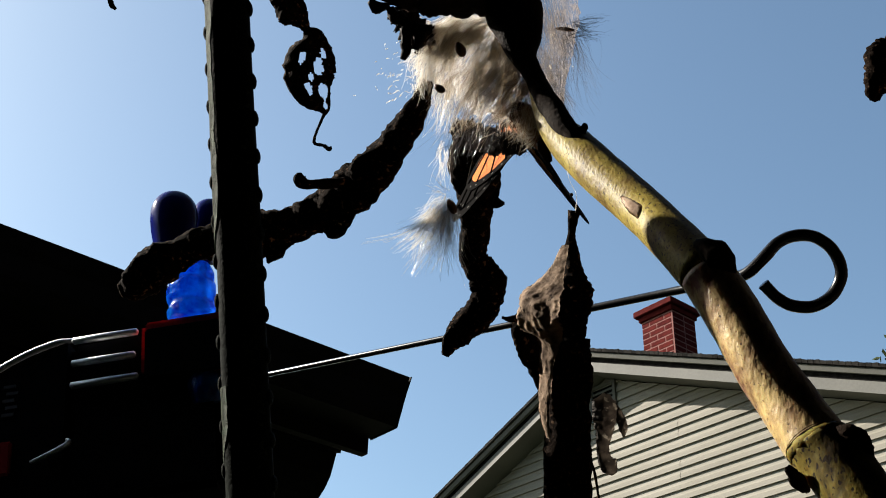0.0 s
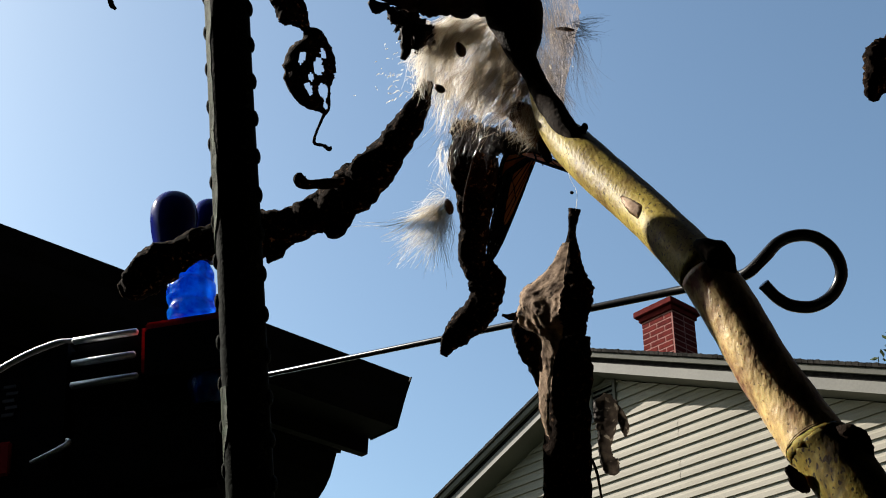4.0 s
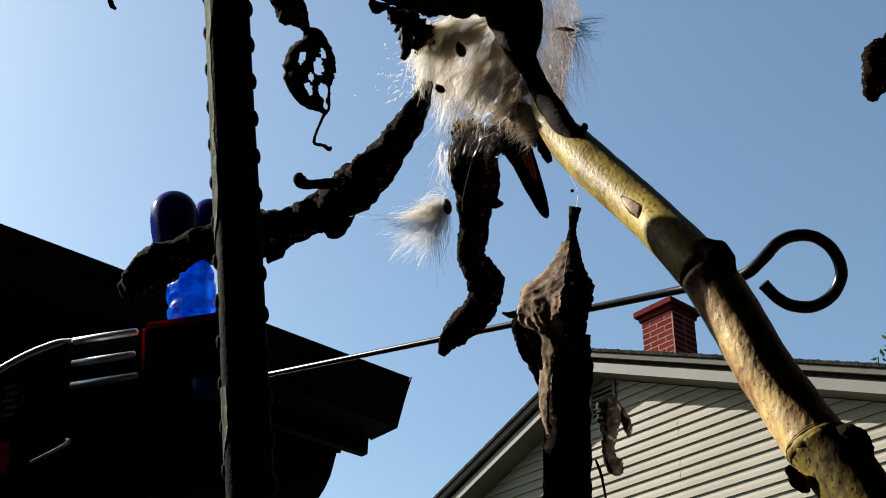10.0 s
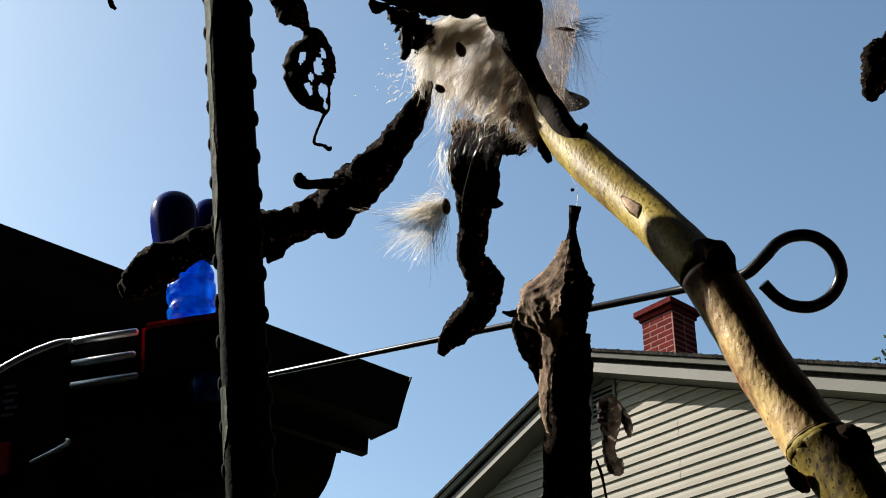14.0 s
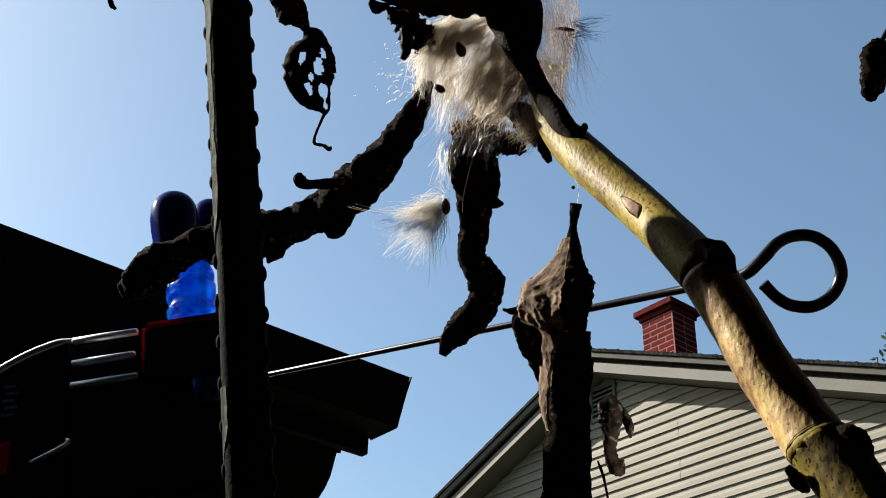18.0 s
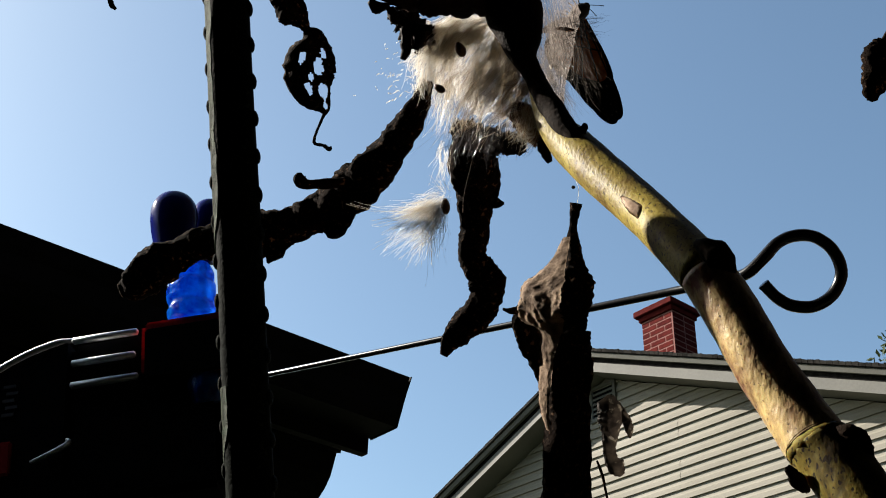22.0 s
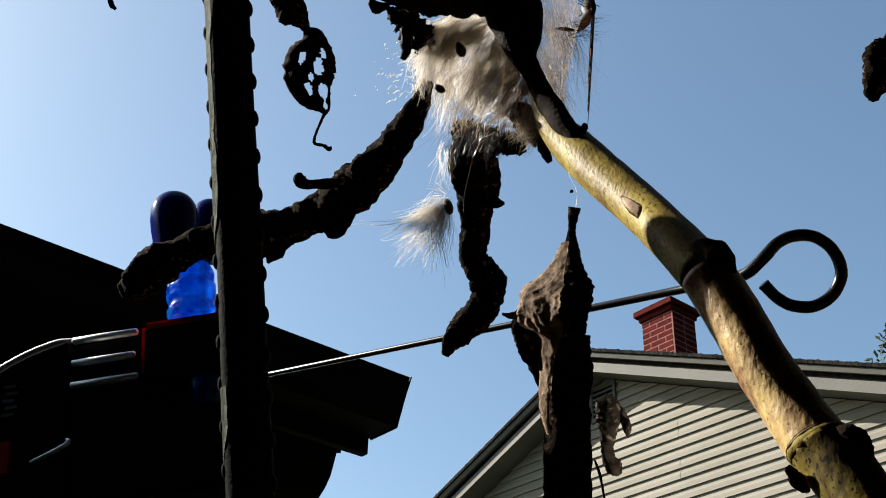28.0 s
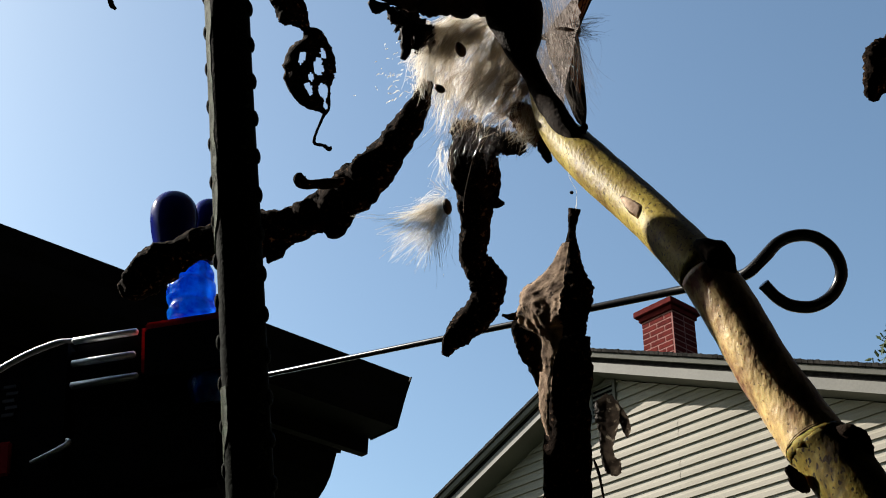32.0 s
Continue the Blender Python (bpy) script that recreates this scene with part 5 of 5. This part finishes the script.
# ---- what moves ----
def motions():
    body_rows = [
        (0.00, (0.0210, 0.3187, 1.4543), (122.3, 32.4, 154.0), 10.5, 92.6),
        (0.30, (0.0210, 0.3187, 1.4543), (122.3, 32.4, 154.0), 13.0, 78.0),
        (0.60, (0.0210, 0.3187, 1.4543), (122.3, 32.4, 154.0), 16.0, 76.0),
        (0.90, (0.0210, 0.3187, 1.4543), (122.3, 32.4, 154.0), 11.0, 78.0),
        (1.02, (0.0210, 0.3187, 1.4543), (122.3, 32.4, 154.0), 11.0, 80.0),
        (1.12, (0.0293, 0.3276, 1.4521), (141.0, 13.4, 151.7), 58.2, 62.7),
        (1.20, (0.0238, 0.3220, 1.4579), (124.9, 12.5, 150.3), 72.2, 84.8),
        (1.50, (0.0311, 0.3234, 1.4552), (136.2, 8.5, 144.8), 86.4, 91.6),
        (1.80, (0.0308, 0.3231, 1.4557), (136.2, 8.7, 144.6), 86.9, 90.8),
        (2.10, (0.0306, 0.3229, 1.4560), (136.2, 9.0, 144.3), 84.5, 92.9),
        (2.40, (0.0308, 0.3232, 1.4555), (136.1, 9.2, 144.1), 84.4, 92.5),
        (2.70, (0.0237, 0.3239, 1.4548), (128.9, 11.5, 146.1), 78.4, 81.6),
        (3.00, (0.0305, 0.3275, 1.4490), (141.7, 10.4, 144.4), 57.8, 74.4),
        (3.30, (0.0314, 0.3286, 1.4477), (146.2, 12.1, 145.7), 55.5, 56.0),
        (3.50, (0.0329, 0.3305, 1.4449), (149.2, 13.3, 146.7), 56.5, 39.5),
        (4.20, (0.0321, 0.3281, 1.4487), (144.5, 12.9, 144.9), 51.4, 52.0),
        (4.90, (0.0301, 0.3260, 1.4517), (139.7, 12.4, 143.1), 74.1, 80.1),
        (5.50, (0.0318, 0.3253, 1.4523), (135.7, 12.4, 141.1), 77.0, 98.9),
        (5.70, (0.0235, 0.3246, 1.4544), (127.3, 15.5, 143.8), 72.1, 47.2),
        (5.90, (0.0219, 0.3213, 1.4585), (119.0, 18.6, 146.5), 53.6, 18.9),
        (6.00, (0.0212, 0.3215, 1.4581), (118.9, 18.7, 146.2), 51.0, 15.8),
        (6.30, (0.0180, 0.3253, 1.4597), (118.6, 19.1, 145.5), 53.1, 15.1),
        (6.60, (0.0187, 0.3263, 1.4592), (121.4, 19.7, 145.0), 57.5, 32.2),
        (7.00, (0.0218, 0.3262, 1.4588), (122.6, 18.1, 141.8), 64.8, 43.3),
        (7.30, (0.0200, 0.3258, 1.4595), (122.4, 18.5, 141.1), 68.7, 61.8),
        (7.60, (0.0304, 0.3238, 1.4609), (129.4, 14.2, 135.8), 85.9, 89.2),
        (8.00, (0.0303, 0.3230, 1.4627), (130.2, 15.3, 135.6), 91.5, 83.9),
        (8.30, (0.0271, 0.3274, 1.4653), (130.9, 16.3, 135.4), 79.1, 74.3),
        (8.60, (0.0243, 0.3231, 1.4686), (119.9, 13.3, 131.8), 53.7, 54.6),
        (9.00, (0.0227, 0.3227, 1.4692), (119.7, 13.7, 131.0), 46.1, 35.3),
        (9.30, (0.0233, 0.3225, 1.4696), (119.7, 13.8, 130.8), 45.9, 39.5),
        (9.60, (0.0232, 0.3311, 1.4695), (125.2, 19.1, 135.2), 62.5, 50.2),
        (10.00, (0.0260, 0.3305, 1.4697), (130.0, 17.7, 133.6), 78.0, 54.8),
        (10.30, (0.0206, 0.3319, 1.4782), (123.3, 20.6, 136.0), 60.1, 48.8),
        (10.70, (0.0245, 0.3287, 1.4882), (125.4, 13.6, 129.5), 47.8, 36.6),
        (11.00, (0.0270, 0.3294, 1.4872), (125.5, 13.8, 129.4), 42.7, 34.8),
        (11.50, (0.0297, 0.3309, 1.4817), (124.0, 10.3, 126.2), 62.0, 30.9),
        (12.00, (0.0273, 0.3304, 1.4821), (123.8, 10.0, 125.7), 63.6, 28.4),
        (12.50, (0.0274, 0.3290, 1.4839), (123.6, 9.7, 125.1), 52.5, 25.1),
        (13.00, (0.0300, 0.3305, 1.4812), (123.6, 9.5, 124.6), 55.0, 17.6),
        (13.50, (0.0303, 0.3307, 1.4807), (123.7, 9.5, 124.2), 31.9, 41.1),
        (14.00, (0.0269, 0.3298, 1.4821), (123.5, 9.5, 123.9), 37.2, 37.2),
        (14.50, (0.0256, 0.3300, 1.4816), (123.3, 9.5, 123.5), 85.8, 32.6),
        (15.50, (0.0278, 0.3310, 1.4889), (123.1, 9.3, 122.7), 54.9, 33.6),
        (16.50, (0.0232, 0.3309, 1.4887), (122.8, 9.3, 121.8), 42.1, 26.9),
        (17.00, (0.0211, 0.3307, 1.4889), (122.6, 9.4, 121.5), 45.2, 37.8),
        (17.50, (0.0203, 0.3309, 1.4886), (122.4, 9.5, 121.2), 67.7, 47.7),
        (18.00, (0.0229, 0.3300, 1.4898), (122.4, 9.4, 120.8), 41.4, 27.8),
        (18.50, (0.0233, 0.3302, 1.4894), (122.3, 9.4, 120.4), 60.8, 27.2),
        (19.00, (0.0210, 0.3295, 1.4904), (122.3, 9.4, 120.0), 60.0, 41.6),
        (19.50, (0.0261, 0.3284, 1.4916), (122.3, 9.2, 119.5), 78.0, 52.7),
        (20.00, (0.0436, 0.3248, 1.5046), (123.2, 7.0, 117.7), 83.8, 93.4),
        (20.40, (0.0426, 0.3190, 1.5126), (123.1, 5.9, 116.3), 83.5, 92.6),
        (20.80, (0.0507, 0.3204, 1.5091), (124.0, 5.1, 115.1), 87.6, 88.4),
        (21.20, (0.0506, 0.3208, 1.5090), (124.4, 6.0, 114.9), 87.1, 89.0),
        (21.60, (0.0517, 0.3200, 1.5106), (124.7, 6.7, 114.6), 90.3, 85.4),
        (22.00, (0.0512, 0.3255, 1.5119), (125.1, 7.7, 114.5), 82.5, 93.3),
        (22.30, (0.0491, 0.3241, 1.5141), (123.0, 7.8, 114.0), 73.0, 102.8),
        (22.60, (0.0451, 0.3247, 1.5214), (116.8, 6.7, 112.9), 61.3, 114.8),
        (23.00, (0.0486, 0.3278, 1.5238), (109.8, 5.3, 111.4), 72.9, 102.0),
        (23.30, (0.0431, 0.3243, 1.5366), (104.7, 4.1, 109.3), 90.1, 80.6),
        (23.60, (0.0422, 0.3246, 1.5375), (109.2, 5.3, 108.4), 94.4, 76.5),
        (24.00, (0.0556, 0.3300, 1.5302), (116.0, 7.5, 107.3), 79.0, 95.1),
        (24.40, (0.0577, 0.3321, 1.5276), (122.7, 10.2, 106.3), 65.5, 109.8),
        (24.80, (0.0576, 0.3300, 1.5294), (112.6, 7.9, 103.5), 68.9, 105.7),
        (25.00, (0.0577, 0.3304, 1.5313), (107.9, 6.6, 102.2), 72.4, 100.7),
        (25.20, (0.0533, 0.3317, 1.5333), (103.6, 5.3, 101.0), 104.8, 52.2),
        (25.50, (0.0490, 0.3329, 1.5306), (99.5, 4.8, 99.6), 104.9, 46.4),
        (26.10, (0.0557, 0.3375, 1.5368), (99.7, 9.6, 98.2), 66.0, 62.7),
        (26.80, (0.0590, 0.3435, 1.5421), (99.4, 16.4, 96.2), 81.7, 81.6),
        (27.50, (0.0629, 0.3527, 1.5427), (98.0, 25.0, 93.5), 37.4, 60.8),
        (27.60, (0.0628, 0.3531, 1.5421), (97.9, 25.1, 93.3), 26.2, 48.8),
        (27.70, (0.0631, 0.3525, 1.5431), (97.7, 25.2, 93.1), 18.1, 5.8),
        (27.80, (0.0628, 0.3524, 1.5434), (97.6, 25.3, 92.9), 20.9, -6.9),
        (27.90, (0.0619, 0.3530, 1.5425), (97.4, 25.4, 92.7), 8.6, -8.7),
        (28.00, (0.0608, 0.3528, 1.5429), (97.2, 25.5, 92.5), 4.5, -8.3),
        (28.10, (0.0609, 0.3530, 1.5426), (97.1, 25.6, 92.3), 5.3, -7.6),
        (28.20, (0.0620, 0.3533, 1.5421), (97.0, 25.8, 92.1), 8.1, -7.4),
        (28.30, (0.0638, 0.3532, 1.5423), (96.9, 25.9, 91.9), 12.8, -6.3),
        (28.40, (0.0642, 0.3531, 1.5426), (96.8, 25.9, 91.7), 34.3, 3.2),
        (28.50, (0.0632, 0.3529, 1.5430), (96.7, 26.1, 91.5), 59.4, 35.8),
        (28.60, (0.0623, 0.3536, 1.5419), (96.5, 26.1, 91.3), 70.2, 63.9),
        (28.70, (0.0618, 0.3529, 1.5431), (96.4, 26.2, 91.1), 72.1, 83.7),
        (28.80, (0.0618, 0.3523, 1.5440), (96.2, 26.3, 90.8), 74.1, 92.8),
        (28.90, (0.0625, 0.3523, 1.5442), (96.1, 26.4, 90.6), 77.2, 95.7),
        (29.00, (0.0614, 0.3524, 1.5440), (95.9, 26.5, 90.4), 75.7, 98.0),
        (29.20, (0.0642, 0.3541, 1.5424), (99.7, 29.4, 90.0), 71.9, 94.6),
        (29.40, (0.0639, 0.3564, 1.5394), (103.4, 32.5, 89.5), 46.9, 77.5),
        (29.60, (0.0707, 0.3584, 1.5366), (107.0, 35.9, 88.9), 15.2, 45.8),
        (29.80, (0.0665, 0.3584, 1.5365), (110.3, 39.3, 88.3), 5.0, 3.8),
        (30.00, (0.0674, 0.3573, 1.5322), (123.3, 44.7, 87.4), 15.4, 20.7),
        (30.20, (0.0647, 0.3562, 1.5340), (129.1, 37.8, 97.3), 25.7, 15.9),
        (30.40, (0.0685, 0.3567, 1.5333), (132.9, 31.2, 105.1), 32.5, 29.5),
        (30.60, (0.0515, 0.3522, 1.5349), (100.1, 11.5, 106.1), 55.6, 85.4),
        (30.80, (0.0521, 0.3519, 1.5348), (99.7, 11.5, 103.0), 50.2, 76.2),
        (31.00, (0.0523, 0.3514, 1.5351), (99.0, 11.2, 99.9), 38.0, 61.3),
        (31.20, (0.0485, 0.3497, 1.5416), (104.9, 16.6, 97.7), 33.3, 49.5),
        (31.40, (0.0568, 0.3557, 1.5375), (119.7, 33.5, 95.8), 30.8, 39.4),
        (31.60, (0.0569, 0.3569, 1.5366), (116.8, 38.1, 91.0), 27.7, 47.1),
        (31.80, (0.0566, 0.3577, 1.5363), (112.6, 42.8, 85.1), 18.1, 58.9),
        (31.90, (0.0559, 0.3579, 1.5361), (110.4, 43.7, 82.0), 16.9, 56.9),
        (32.00, (0.0534, 0.3584, 1.5354), (108.0, 44.5, 78.7), 18.5, 42.7)]
    walk(butterfly, [(t, Matrix.LocRotScale(p, Euler([radians(a) for a in r]), None)) for t, p, r, _, _ in body_rows])
    for (fore, hind), sign, k in ((wings[0], -1, 3), (wings[1], 1, 4)):
        for w in (fore, hind):
            walk(w, [(row[0], pose(0, 0, 0, 0, sign * row[k], 0)) for row in body_rows])
    sway(hang_leaf, (0.03255, 0.26527, 1.32273), [(0, 0, 0, 0), (2, 0.1, 0, 0.4), (6, 0.2, 0, 0.7), (9, 0.3, 0, 1.0), (13, 0.3, 0, 1.2), (17, 0.5, 0, 1.8), (19, 0.6, 0, 2.0), (23, 0.6, 0, 2.0), (25, 0.4, 0, 1.5), (28, 0.1, 0, 0.9), (32, 0.1, 0, 0.6)])
    sway(mid_leaf, (0.01209, 0.32455, 1.45431), [(0, 0.0, 0, 0), (3, 0.3, 0, 0), (6, 0.6, 0, 0), (9, 0.85, 0, 0), (13, 1.15, 0, 0), (17, 0.8, 0, 0), (19, 0.6, 0, 0), (23, 0.3, 0, 0), (28, 0.0, 0, 0), (32, 0.0, 0, 0)])
    sway(seed_tuft, (0.00128, 0.27510, 1.39191), [(0, -20, 0, 0), (1, -18, 0, 0), (2.5, -12, 0, 0), (4, -9, 0, 0), (6, -6, 0, 0), (9, -4, 0, 0), (11, -2, 0, 0), (13, 0, 0, 0), (16, 3, 0, 0), (19, 2, 0, 0), (23, 4, 0, 0), (25, 0, 0, 0), (28, -8, 0, 0), (30, -5, 0, 0), (32, -3, 0, 0)])
    sway(edge_leaf, (0.12589, 0.24431, 1.43176), [(0, 0, 0, 0), (6, 0, -0.4, 0), (9, 0, -0.6, 0), (13, 0, -0.8, 0), (19, 0, -1.2, 0), (23, 0, -0.6, 0), (28, 0, -0.4, 0), (32, 0, -0.3, 0)])
    sway(tan_leaf, (0.04333, 0.27803, 1.33062), [(0, 0, 0, 0), (6, -1.5, 0.5, -0.2), (9, -2, 0.9, -0.3), (13, -2, 1.0, -0.3), (19, -2.5, 1.3, -0.5), (23, -2.2, 1.1, -0.5), (28, -1.5, 0.8, -0.3), (32, -1.5, 0.6, -0.3)])
    sway(far_tree, far_tree.location, [(0, 0, 0, 0), (3, -0.3, 0, 0), (6, -0.1, 0, 0), (9, -0.3, 0, 0), (13, 0.0, 0, 0), (17, -0.4, 0, 0), (19, -0.3, 0, 0), (21, -0.8, 0, 0), (23, -0.6, 0, 0), (25, -0.3, 0, 0), (28, -1.0, 0, 0), (30, -0.6, 0, 0), (32, -0.9, 0, 0)])


motions()
